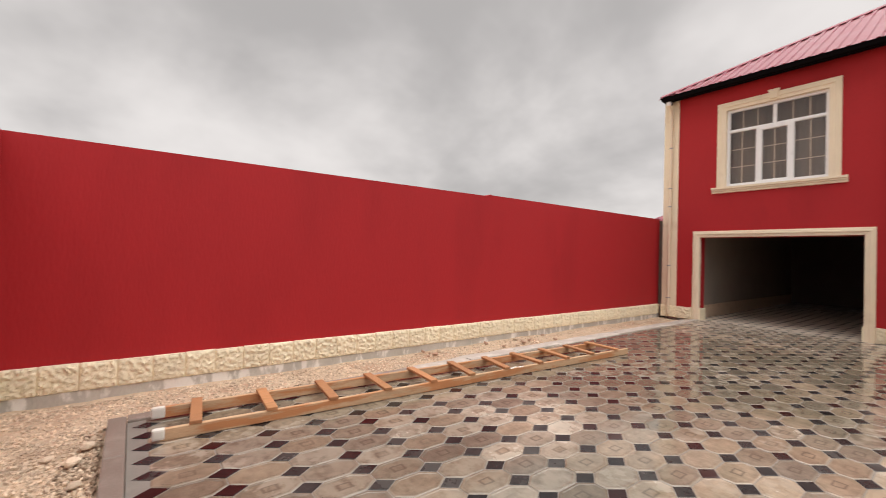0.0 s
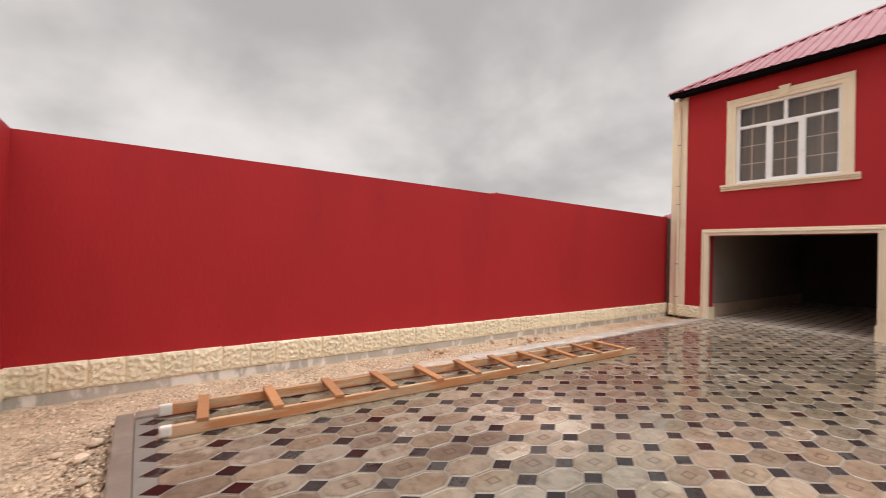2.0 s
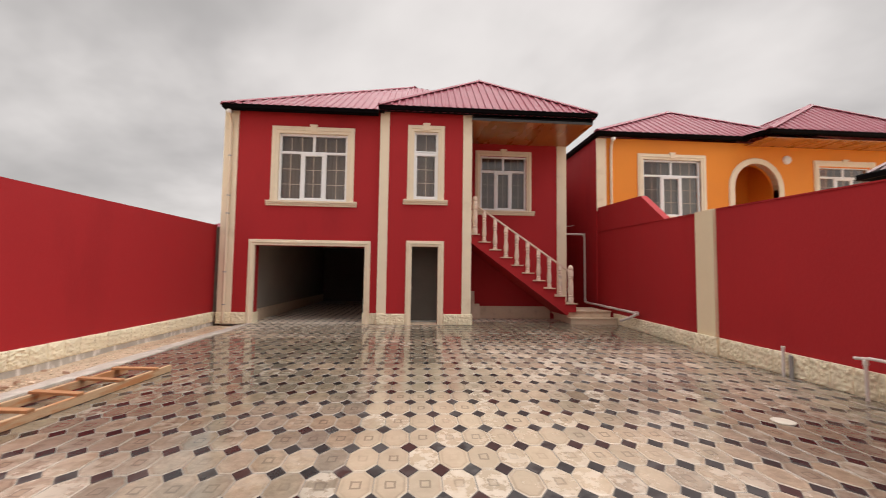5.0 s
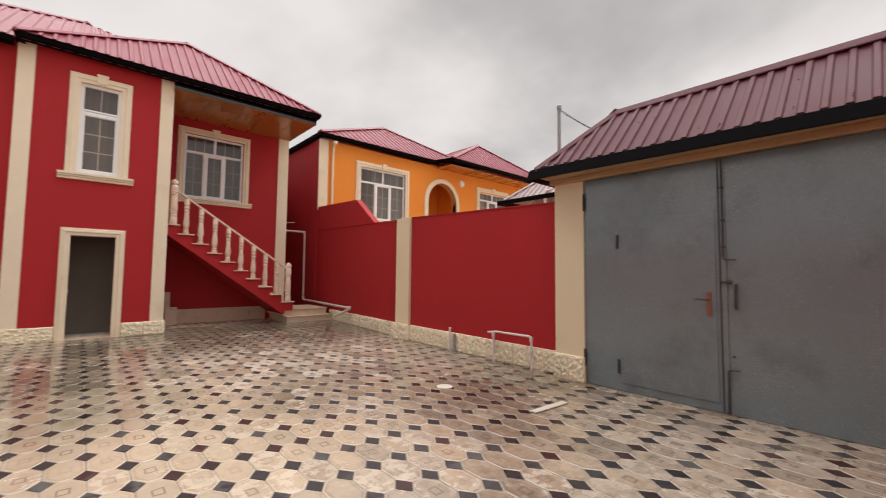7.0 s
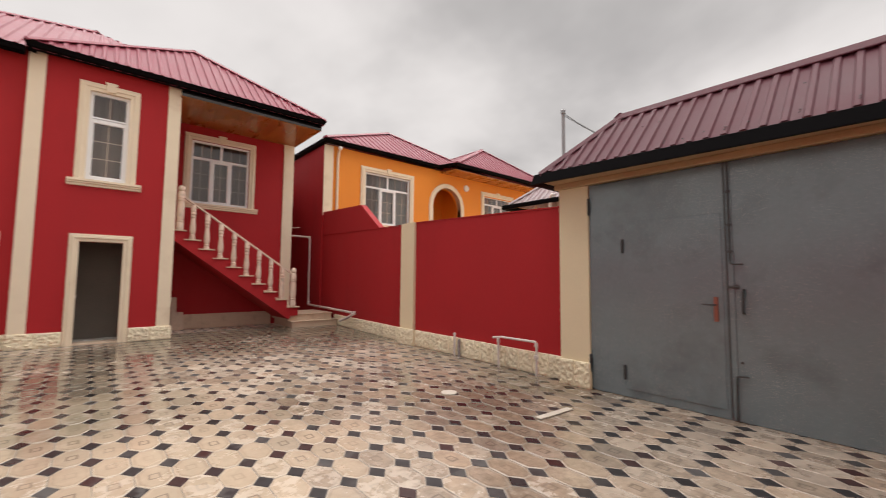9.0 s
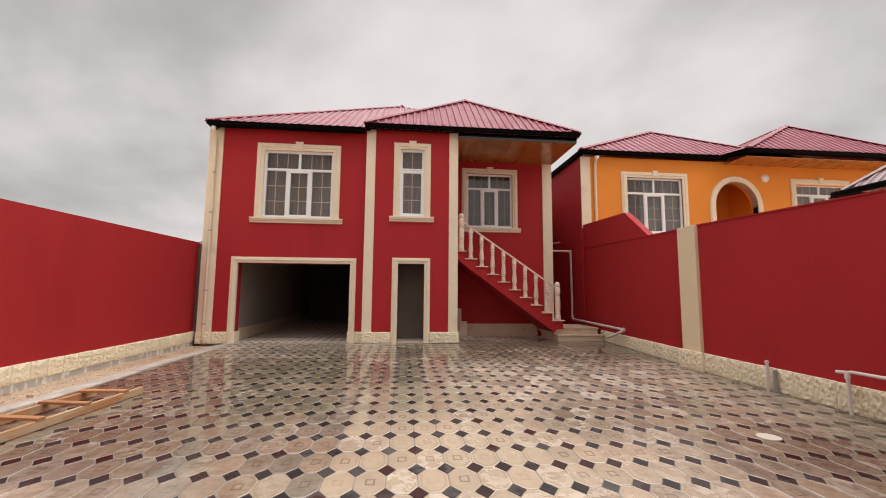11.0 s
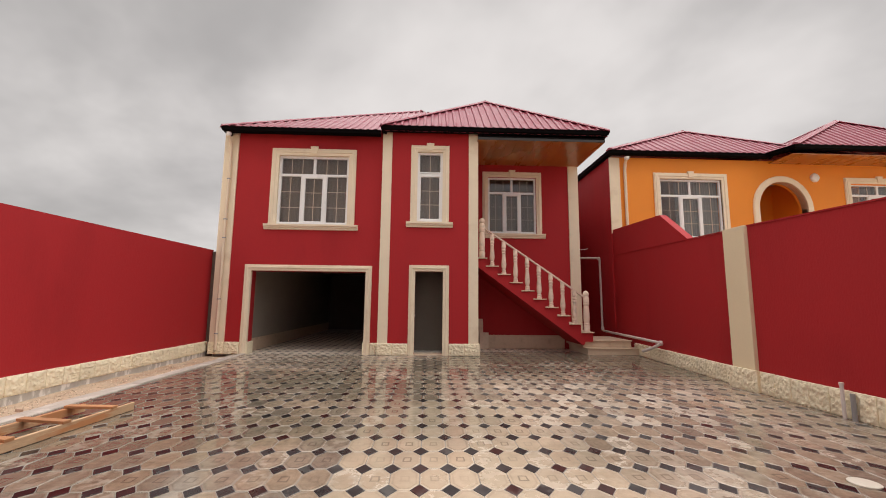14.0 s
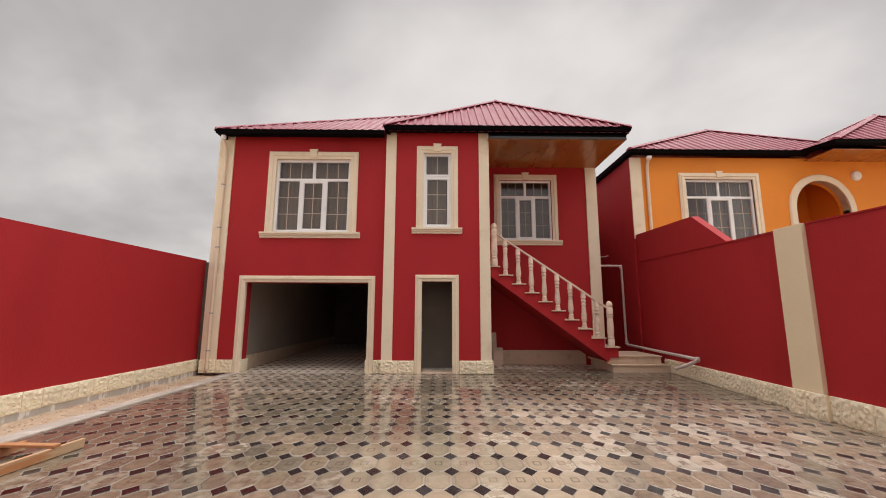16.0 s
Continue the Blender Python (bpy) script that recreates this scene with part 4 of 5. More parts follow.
tagged(spur, "short dark red rendered wall beside gate pier", "wall", kind="structure")
plinth(spur, (5.282, -0.632), (5.282, -0.985), 0.0, 0.33, 0.35)
sock = thing("doorbell_box", "white electric switch box on the gate pier", "switch")
part("plate", box(5.293, 5.306, -0.513, -0.428, 1.056, 1.150, 0.005), PVC, sock)
for y in (-0.453, -0.488):
    part("button", box(5.287, 5.2935, y - 0.013, y + 0.013, 1.083, 1.121, 0.003), BUTTON, sock)
globe = thing("wall_lamp", "white globe lamp on top of the red wall", "lamp")
part("globe", moved(lathe([(0.02, 0), (0.06, 0.01), (0.10, 0.05), (0.12, 0.11), (0.11, 0.18), (0.07, 0.23), (0.01, 0.25)]), Matrix.Translation((5.42, -0.85, 2.74))), LAMP, globe)
part("lamp_foot", moved(lathe([(0.07, 0), (0.07, 0.02), (0.03, 0.04)]), Matrix.Translation((5.42, -0.85, 2.70))), IRON, globe)

# canopy roof over the gate
canopy = thing("gate_canopy", "small hipped maroon metal roof over the gate", "roof")
E0, E1, RX, RZ = 4.985, 6.615, 5.80, 3.68
C = [(E0, 3.43, 2.877), (E0, -0.70, 2.832), (E1, -0.70, 2.832), (E1, 3.43, 2.877)]
R0, R1 = (RX, 2.675, RZ), (RX, 0.068, RZ - 0.01)
part("roof_sheet", ribbed(C[1], C[0], R0, R1, 0.155, 0.022), ROOF_DARK, canopy)
part("roof_sheet", ribbed(C[0], C[3], R0, R0, 0.155, 0.022), ROOF_DARK, canopy)
part("roof_sheet", ribbed(C[3], C[2], R1, R0, 0.155, 0.022), ROOF_DARK, canopy)
part("roof_sheet", ribbed(C[2], C[1], R1, R1, 0.155, 0.022), ROOF_DARK, canopy)
for p, q in ((R0, R1), (C[0], R0), (C[1], R1), (C[2], R1), (C[3], R0)):
    part("ridge_cap", ridge_cap(p, q, 0.55 if p != R0 else 0.8, 0.085, 0.012), ROOF_DARK, canopy)
rnd = random.Random(8)
for k in range(26):
    y = rnd.choice([0.12 + 0.19 * j for j in range(14)])
    f = rnd.choice((0.06, 0.10, 0.55, 0.9))
    p = Vector((E0, y, 2.862)).lerp(Vector((RX, y, RZ)), f) + Vector((-0.012, 0, 0.014))
    part("roof_screw", moved(lathe([(0.009, 0), (0.009, 0.004), (0.005, 0.007), (0.005, 0.010)], 6), Matrix.Translation(p) @ Matrix.Rotation(radians(-45), 4, "Y")), IRON, canopy)
part("fascia", sweep([(0.0, 0.01), (0.03, 0.0), (0.0, -0.13), (-0.06, -0.15), (-0.10, -0.15), (-0.06, -0.01)], [(E1, 3.43, 2.872), (E0, 3.43, 2.872), (E0, -0.70, 2.827), (E1, -0.70, 2.827)][::-1]), BLACK, canopy, "black folded metal fascia")
part("beam", box(5.22, 5.304, -0.64, 3.37, 2.672, 2.742, 0.01), BEAM, canopy, "weathered wooden head beam")
part("eaves_board", box(5.025, 5.635, -0.66, 3.39, 2.744, 2.762), BEAM, canopy)
part("head_wall", box(5.388, 5.635, -0.146, 2.903, 2.66, 2.742), TAN, canopy)

# ---- house ----
house = thing("house", "two-storey dark red rendered house with cream trim and metal roof", "house")
FY, BY, PY = 11.31, 11.20, 12.95
ident = lambda a, b, c: (a, b, c)
part("front_wall", pierced(-4.955, -0.775, 0.0, 5.93, FY, FY + 0.30, [(-4.06, -1.155, 0.0, 2.075), (-3.53, -1.69, 3.29, 5.15)], ident), RED, house)
part("bay_wall", pierced(-0.77, 1.71, 0.0, 6.03, BY, BY + 0.30, [(0.115, 0.835, 0.0, 2.11), (0.125, 0.80, 3.39, 5.29)], ident), RED, house)
part("bay_side_wall", box(1.41, 1.708, BY + 0.302, PY, 0.0, 5.76), RED, house)
part("bay_side_wall", box(-0.768, -0.60, BY + 0.302, FY + 0.6, 0.0, 5.70), RED, house)
part("porch_wall", pierced(1.41, 5.06, 0.0, 5.70, PY, PY + 0.25, [(2.26, 3.75, 3.42, 5.19)], ident), RED, house)
part("side_wall", box(4.81, 5.058, PY + 0.252, 20.6, 0.0, 5.70), RED, house)
part("side_wall", box(-4.953, -4.70, FY + 0.302, 20.6, 0.0, 5.70), RUBBLE, house, "unrendered rough side wall")
part("rear_wall", box(-4.95, 5.05, 20.602, 20.85, 0.0, 5.70), RED, house)
part("gap_fill", box(-5.097, -4.958, 11.38, 11.62, -0.1, 2.56, 0.01), RUBBLE, house, "dark rough masonry in the narrow gap")

part("foundation", box(-4.95, -0.90, 11.47, 20.84, -0.155, -0.012), CONCRETE, house)
part("foundation", box(-0.88, 1.74, 11.32, 20.84, -0.155, -0.012), CONCRETE, house)
part("foundation", box(1.76, 5.05, 13.02, 20.84, -0.155, -0.012), CONCRETE, house)
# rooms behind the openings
part("garage_wall", box(-4.68, -4.20, FY + 0.303, 20.4, 0.0, 2.55), PLASTER_LIT, house, "grey cement plaster")
part("garage_wall", box(-1.00, -0.85, FY + 0.303, 20.4, 0.0, 2.55), PLASTER_SHADED, house)
part("garage_wall", box(-4.68, -0.85, 20.402, 20.55, 0.0, 2.55), PLASTER_SHADED, house)
part("garage_skirting", box(-4.198, -4.17, FY + 0.31, 20.3, 0.0, 0.33, 0.004), STONE, house, "stone skirting tiles")
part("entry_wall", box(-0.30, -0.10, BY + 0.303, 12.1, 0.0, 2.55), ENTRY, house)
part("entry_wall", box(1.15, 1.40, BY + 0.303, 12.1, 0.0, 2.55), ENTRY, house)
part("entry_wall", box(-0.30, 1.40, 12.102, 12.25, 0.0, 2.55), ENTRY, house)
part("threshold", box(0.117, 0.833, BY + 0.02, BY + 0.40, -0.01, 0.03, 0.006), STONE, house)
part("entry_floor", box(-0.09, 1.14, BY + 0.402, 12.1, -0.01, 0.02), CONCRETE, house)
part("switch", box(0.118, 0.13, BY + 0.2, BY + 0.25, 0.95, 1.0, 0.003), PVC, house)
part("storey_slab", box(-4.69, 1.40, FY + 0.305, 20.59, 2.56, 2.85), ROOM, house)
part("storey_slab", box(1.42, 4.80, PY + 0.255, 20.59, 2.56, 2.85), ROOM, house)
part("room_ceiling", box(-4.69, 4.80, 13.25, 20.59, 5.45, 5.55), ROOM, house)
part("room_ceiling", box(-4.69, 1.40, FY + 0.62, 13.24, 5.45, 5.55), ROOM, house)
part("room_partition", box(-4.69, 4.80, 16.0, 16.1, 2.852, 5.448), ROOM, house)
part("room_partition", box(-0.55, -0.45, FY + 0.62, 15.99, 2.852, 5.448), ROOM, house)
part("room_partition", box(1.43, 1.52, PY + 0.26, 15.99, 2.852, 5.448), ROOM, house)

window(house, -3.714, -1.503, 3.29, 5.335, FY, WIDE, drawn=True)
window(house, -0.044, 0.969, 3.39, 5.46, BY, NARROW, inset=0.175, drawn=True)
window(house, 2.09, 3.92, 3.42, 5.36, PY, WIDE, inset=0.165)
part("garage_casing", moulding(-4.215, -1.0, 0.0, 2.235, FY, CASING + [(0.158, 0.03), (0.158, -0.06)], False), CREAM, house, "cream moulded garage casing")
part("door_casing", moulding(-0.04, 0.985, 0.0, 2.262, BY, CASING + [(0.158, 0.03), (0.158, -0.06)], False), CREAM, house, "cream moulded door casing")

for x0, x1, y, z1 in ((-4.962, -4.60, FY, 5.86), (-0.80, -0.55, BY, 6.0), (1.485, 1.735, BY, 6.0)):
    part("pilaster", box(x0, x1, y - 0.035, y + 0.10, 0.292, z1, 0.006), CREAM, house, "cream pilaster")
part("pilaster", box(1.709, 1.737, BY + 0.102, BY + 0.36, 0.292, 5.60, 0.004), CREAM, house)
part("pilaster", box(4.76, 5.075, PY - 0.035, PY + 0.2, 0.40, 5.595, 0.006), CREAM, house)
for x0, x1, y in ((-4.975, -4.22, FY), (-0.995, -0.80, FY), (-0.815, -0.045, BY), (0.99, 1.755, BY)):
    plinth(house, (x0, y - 0.05), (x1, y - 0.05), 0.0, 0.295, 0.31)
plinth(house, (1.76, BY - 0.05), (1.76, BY + 0.40), 0.0, 0.295, 0.44)
part("jamb_stone", box(-4.055, -4.045 + 0.02, FY - 0.03, FY + 0.32, 0.0, 0.295, 0.006), ROCK, house)
part("jamb_stone", box(-1.185, -1.150, FY - 0.03, FY + 0.32, 0.0, 0.295, 0.006), ROCK, house)

# downpipe on the corner pilaster
down = part("downpipe", tube([(-4.765, 11.06, 5.60), (-4.765, 11.10, 5.50), (-4.765, 11.21, 5.40), (-4.765, 11.215, 5.2), (-4.765, 11.215, 0.10), (-4.765, 11.17, 0.04)], 0.038, 12), DOWNPIPE, house, "beige downpipe")
smooth(down, 50)
part("pipe_hopper", moved(lathe([(0.045, 0), (0.06, 0.03), (0.06, 0.09), (0.04, 0.1)]), Matrix.Translation((-4.765, 11.05, 5.55))), PVC, down, "white pipe bend under gutter")
for z in (4.45, 3.38, 2.9, 1.35, 0.5):
    part("pipe_clip", moved(lathe([(0.046, -0.012), (0.046, 0.012)], 12), Matrix.Translation((-4.765, 11.215, z))), GALV, down)

# roofs
roof = part("roof", ribbed((-4.90, 10.95, 5.76), (5.18, 10.95, 5.76), (0.08, 15.95, 8.74), (0.08, 15.95, 8.74)), ROOF, house, "crimson ribbed sheet metal roof")
APEX = (0.08, 15.95, 8.74)
part("roof_sheet", ribbed((-4.90, 20.95, 5.76), (-4.90, 10.95, 5.76), APEX, APEX), ROOF, roof)
part("roof_sheet", ribbed((5.18, 10.95, 5.76), (5.18, 20.95, 5.76), APEX, APEX), ROOF, roof)
part("roof_sheet", ribbed((5.18, 20.95, 5.76), (-4.90, 20.95, 5.76), APEX, APEX), ROOF, roof)
BP, BR = (2.18, 12.95, 7.64), (2.18, 14.5, 7.64)
part("roof_sheet", ribbed((-0.82, 10.91, 5.88), (5.18, 10.91, 5.88), BP, BP), ROOF, roof)
part("roof_sheet", ribbed((-0.82, 14.5, 5.88), (-0.82, 10.91, 5.88), BP, BR), ROOF, roof)
part("roof_sheet", ribbed((5.185, 10.91, 5.88), (5.185, 14.5, 5.88), BR, BP), ROOF, roof)
for p, q, sl in (((-4.90, 10.95, 5.76), APEX, 0.36), ((5.18, 20.95, 5.76), APEX, 0.36), ((-4.90, 20.95, 5.76), APEX, 0.36), ((-0.82, 10.91, 5.88), BP, 0.42), ((5.18, 10.91, 5.88), BP, 0.42), (BP, BR, 0.55)):
    part("ridge_cap", ridge_cap(p, q, sl, 0.10, 0.03), ROOF, roof)
part("gutter", sweep(GUTTER, [(-4.92, 20.9, 5.76), (-4.92, 10.94, 5.76), (-0.84, 10.94, 5.76)]), BLACK, house, "black metal gutter")
part("gutter", sweep(GUTTER, [(-0.84, 11.4, 5.88), (-0.84, 10.90, 5.88), (5.20, 10.90, 5.88), (5.20, 20.9, 5.88)]), BLACK, house, "black metal gutter")
soffit = part("soffit", box(1.71, 5.10, 11.02, PY + 0.02, 5.60, 5.62), SOFFIT, house, "varnished orange-brown boarded soffit")
for k in range(13):
    x = 1.74 + 0.259 * k
    part("soffit_board", box(x, x + 0.2565, 11.03, PY, 5.588, 5.600, 0.0015), SOFFIT, soffit)
part("fascia_trim", box(1.712, 5.10, 11.00, 11.018, 5.60, 5.665, 0.004), IRON, house, "grey metal soffit trim")
part("fascia_trim", box(1.712, 5.09, 11.019, 11.03, 5.665, 5.72), BLACK, house)
part("fascia_trim", box(5.102, 5.115, 11.0, PY + 0.3, 5.60, 5.72), BLACK, house)

# skirting and slabs under the stair
skirt = part("porch_skirting", box(1.80, 4.5, PY - 0.035, PY - 0.002, 0.0, 0.385, 0.004), STONE, house, "cream stone skirting slabs")
for k in range(7):
    part("slab", box(1.83 + k * 0.385, 2.21 + k * 0.385, PY - 0.043, PY - 0.034, 0.01, 0.38, 0.002), STONE, skirt)
tagged(part("stone_slab", moved(box(-0.16, 0.16, -0.012, 0.012, 0.0, 0.86, 0.004), pose(1.93, 12.80, 0.0, -9, 0, 0)), STONE), "spare cream stone slab leaning against the red wall", "slab", group="spare slabs")
tagged(part("stone_slab", moved(box(-0.13, 0.13, -0.012, 0.012, 0.0, 0.47, 0.004), pose(2.11, 12.72, 0.0, -11, 0, 0)), STONE), "short spare cream stone slab leaning on another", "slab", group="spare slabs")

# ---- stair ----
stair = thing("staircase", "red rendered outside stair with cream stone treads and balusters", "staircase")
SY, RISE, RUN = 11.52, 0.2143, 0.3138
nose = lambda k: 4.842 - RUN * (k - 3)
level = lambda k: 0.590 + RISE * (k - 3)
outline = [(4.60, 0.30), (4.60, 0.335)]
for k in range(3, 13):
    outline += [(nose(k) - 0.03, level(k - 1) - 0.03 if k > 3 else 0.335), (nose(k) - 0.03, level(k) - 0.03)]
outline += [(1.712, level(12) - 0.03), (1.712, 2.31), (4.555, 0.24)]
part("flight", prism(outline, SY, PY - 0.05), RED, stair, "red rendered stair flight")
for k in range(3, 13):
    x1 = nose(k)
    x0 = x1 - RUN - 0.035 if k < 12 else 1.712
    part("tread", box(x0, x1, SY - 0.045, PY - 0.05, level(k) - 0.028, level(k), 0.006), STONE, stair, "cream stone tread")
part("bottom_step", box(4.64, 5.98, 11.46, 12.9, 0.0, 0.150, 0.004), STONE, stair)
part("tread", box(4.61, 5.99, 11.43, 12.9, 0.152, 0.182, 0.008), STONE, stair)
part("bottom_step", box(4.56, 5.86, 11.60, 12.9, 0.183, 0.340, 0.004), STONE, stair)
part("tread", box(4.53, 5.88, 11.57, 12.9, 0.342, 0.372, 0.008), STONE, stair)
BAL = [(0.062, 0.0), (0.062, 0.055), (0.050, 0.06), (0.050, 0.075), (0.058, 0.085), (0.058, 0.11), (0.040, 0.125), (0.048, 0.15), (0.062, 0.20), (0.066, 0.26), (0.060, 0.36), (0.047, 0.50), (0.043, 0.56), (0.056, 0.575), (0.056, 0.60), (0.042, 0.61), (0.042, 0.64), (0.060, 0.655), (0.060, 0.69), (0.044, 0.70), (0.044, 0.725), (0.060, 0.74), (0.060, 0.79), (0.055, 0.80), (0.055, 0.90)]
NEWEL = [(0.080, 0.0), (0.080, 0.16), (0.068, 0.175), (0.078, 0.19), (0.078, 0.22), (0.064, 0.235), (0.074, 0.27), (0.080, 0.36), (0.078, 0.52), (0.068, 0.66), (0.064, 0.69), (0.080, 0.70), (0.080, 0.74), (0.066, 0.75), (0.080, 0.765), (0.080, 0.90), (0.068, 0.92), (0.060, 0.935), (0.075, 0.955), (0.078, 0.99), (0.070, 1.03), (0.045, 1.065), (0.012, 1.085)]
RAIL0, RAIL1 = (4.66, 1.50), (1.90, 3.345)
rail_at = lambda x: RAIL0[1] + (RAIL0[0] - x) * (RAIL1[1] - RAIL0[1]) / (RAIL0[0] - RAIL1[0])
for k in range(4, 12):
    x = nose(k) - 0.175
    scale_z = (rail_at(x) - 0.02 - level(k)) / 0.90
    bm = lathe([(r, z * scale_z) for r, z in BAL], 16)
    smooth(part("baluster", moved(bm, Matrix.Translation((x, SY + 0.03, level(k)))), BALUSTER, stair), 40)
for x, k in ((4.665, 3), (1.885, 12)):
    smooth(part("newel_post", moved(lathe(NEWEL, 20), Matrix.Translation((x, SY + 0.03, level(k)))), BALUSTER, stair, "turned stone newel with round cap"), 40)
part("handrail", prism([(RAIL0[0] - 0.05, RAIL0[1] - 0.015), (RAIL1[0] + 0.05, RAIL1[1] - 0.045), (RAIL1[0] + 0.05, RAIL1[1] - 0.005), (RAIL0[0] - 0.05, RAIL0[1] + 0.03)], SY - 0.015, SY + 0.075), BALUSTER, stair, "slim stone handrail")

# recess wall and drain pipes beside the stair
recess = part("wall_recess", box(5.062, 6.146, 16.0, 16.2, 0.0, 5.0), RED)
tagged(recess, "dark red rendered wall closing the narrow passage", "wall", kind="structure")
drain = thing("drain_pipe", "white plastic drain pipe running down and along the fence", "pipe")
smooth(part("pipe", tube([(5.08, 13.90, 2.815), (5.98, 13.90, 2.815), (6.05, 13.90, 2.805), (6.085, 13.89, 2.76), (6.09, 13.88, 0.57), (6.09, 13.85, 0.50), (6.07, 13.74, 0.475), (5.79, 10.12, 0.455), (5.775, 10.03, 0.45), (5.74, 10.0, 0.44), (5.68, 10.25, 0.32), (5.60, 10.52, 0.22)], 0.034, 10), PIPE, drain), 50)
part("pipe", tube([(5.08, 13.93, 3.1), (5.6, 13.95, 3.1), (5.74, 13.98, 3.14)], 0.012, 8), PIPE, drain)
for p in ((5.78, 10.06, 0.452), (6.09, 13.86, 0.53), (6.07, 13.9, 2.795)):
    part("elbow", moved(lathe([(0.040, -0.05), (0.045, -0.04), (0.045, 0.04), (0.040, 0.05)], 12), Matrix.Translation(p)), PIPE, drain)

stub = thing("pipe_stub", "white and grey plastic pipe ends standing by the fence", "pipe")
smooth(part("pipe", tube([(5.435, 5.66, 0.0), (5.430, 5.655, 0.38), (5.430, 5.655, 0.40)], 0.020, 10), PIPE, stub), 50)
smooth(part("pipe", tube([(5.455, 5.56, 0.0), (5.455, 5.56, 0.31)], 0.026, 12), PIPE_GREY, stub), 50)
part("pipe_cap", moved(lathe([(0.025, 0), (0.025, 0.03), (0.012, 0.035)], 10), Matrix.Translation((5.430, 5.655, 0.39))), PIPE, stub)
hoop = thing("pipe_hoop", "white plastic water pipe loop standing by the fence", "pipe")
smooth(part("pipe", tube([(5.375, 4.54, 0.0), (5.365, 4.54, 0.44), (5.365, 4.53, 0.47), (5.365, 4.50, 0.485), (5.345, 3.82, 0.49), (5.345, 3.79, 0.48), (5.345, 3.78, 0.45), (5.345, 3.78, 0.0)], 0.019, 10), PIPE, hoop), 50)
part("pipe", tube([(5.365, 4.53, 0.475), (5.370, 4.66, 0.46)], 0.019, 10), PIPE, hoop)
for p in ((5.365, 4.54, 0.43), (5.345, 3.785, 0.45)):
    part("joint", moved(lathe([(0.022, -0.03), (0.027, -0.025), (0.027, 0.025), (0.022, 0.03)], 10), Matrix.Translation(p)), PIPE, hoop)
part("tap", moved(lathe([(0.03, -0.03), (0.034, 0.0), (0.03, 0.03)], 10), Matrix.Translation((5.335, 3.78, 0.27))), PIPE, hoop)

# ---- loose things in the yard ----
disc = tagged(part("white_plate", moved(lathe([(0.10, 0), (0.10, 0.008), (0.09, 0.011), (0.02, 0.013)], 24), Matrix.Translation((3.77, 3.945, 0.0))), OFFCUT), "round white plastic lid lying on the pavers", "lid")
strip = tagged(part("board_offcut", moved(box(-0.27, 0.27, -0.04, 0.04, 0.0, 0.010, 0.002), pose(4.10, 2.645, 0.004, 0, 0, -4)), OFFCUT), "pale narrow board offcut lying on the pavers", "board")

ladder = thing("wooden_ladder", "raw orange plank ladder lying along the kerb", "ladder")
L0, L1 = Vector((-3.485, 0.15, 0.0)), Vector((-3.085, 6.05, 0.0))
LD = (L1 - L0).normalized()
LN = Vector((-LD.y, LD.x, 0))
ang = math.atan2(LD.y, LD.x)
base_m = Matrix.Translation(L0) @ Matrix.Rotation(ang, 4, "Z")
LL = (L1 - L0).length
part("rail", moved(box(0, LL, 0.0, 0.040, 0.002, 0.090, 0.006), base_m), RAILWOOD, ladder, "long rough plank rail")
part("rail", moved(box(-0.02, LL - 0.15, 0.47, 0.51, 0.012, 0.100, 0.006), base_m), RAILWOOD, ladder, "long rough plank rail")
rnd = random.Random(3)
for k in range(11):
    s = 0.24 + k * 0.535
    m = base_m @ Matrix.Translation((s, 0.255, 0.1025)) @ Matrix.Rotation(rnd.uniform(-0.10, 0.10), 4, "Z") @ Matrix.Rotation(radians(1.2), 4, "X")
    part("rung", moved(box(-0.042, 0.042, -0.262, 0.262, -0.006, 0.022, 0.004), m), WOOD, ladder)
part("end_wrap", moved(box(-0.05, 0.035, -0.008, 0.048, 0.012, 0.094, 0.018), base_m), BAG_WHITE, ladder, "white paint-daubed rail end")
part("end_wrap", moved(box(-0.07, 0.03, 0.462, 0.518, 0.010, 0.104, 0.018), base_m), BAG_WHITE, ladder, "white paint-daubed rail end")
for s, v, r in ((3.50, 0.02, 0.035), (3.58, 0.03, 0.022), (3.66, 0.012, 0.028)):
    part("plaster_splash", moved(lathe([(r, 0), (r * 0.7, 0.004), (r * 0.2, 0.006)], 9), base_m @ Matrix.Translation((s, v, 0.090)) @ Matrix.Diagonal((1.7, 0.6, 1, 1))), BAG_WHITE, ladder, "white plaster splash")

bag = thing("plastic_bag", "crumpled green and white empty plaster bag by the gate", "bag", at=(5.12, -0.21, 0.0))


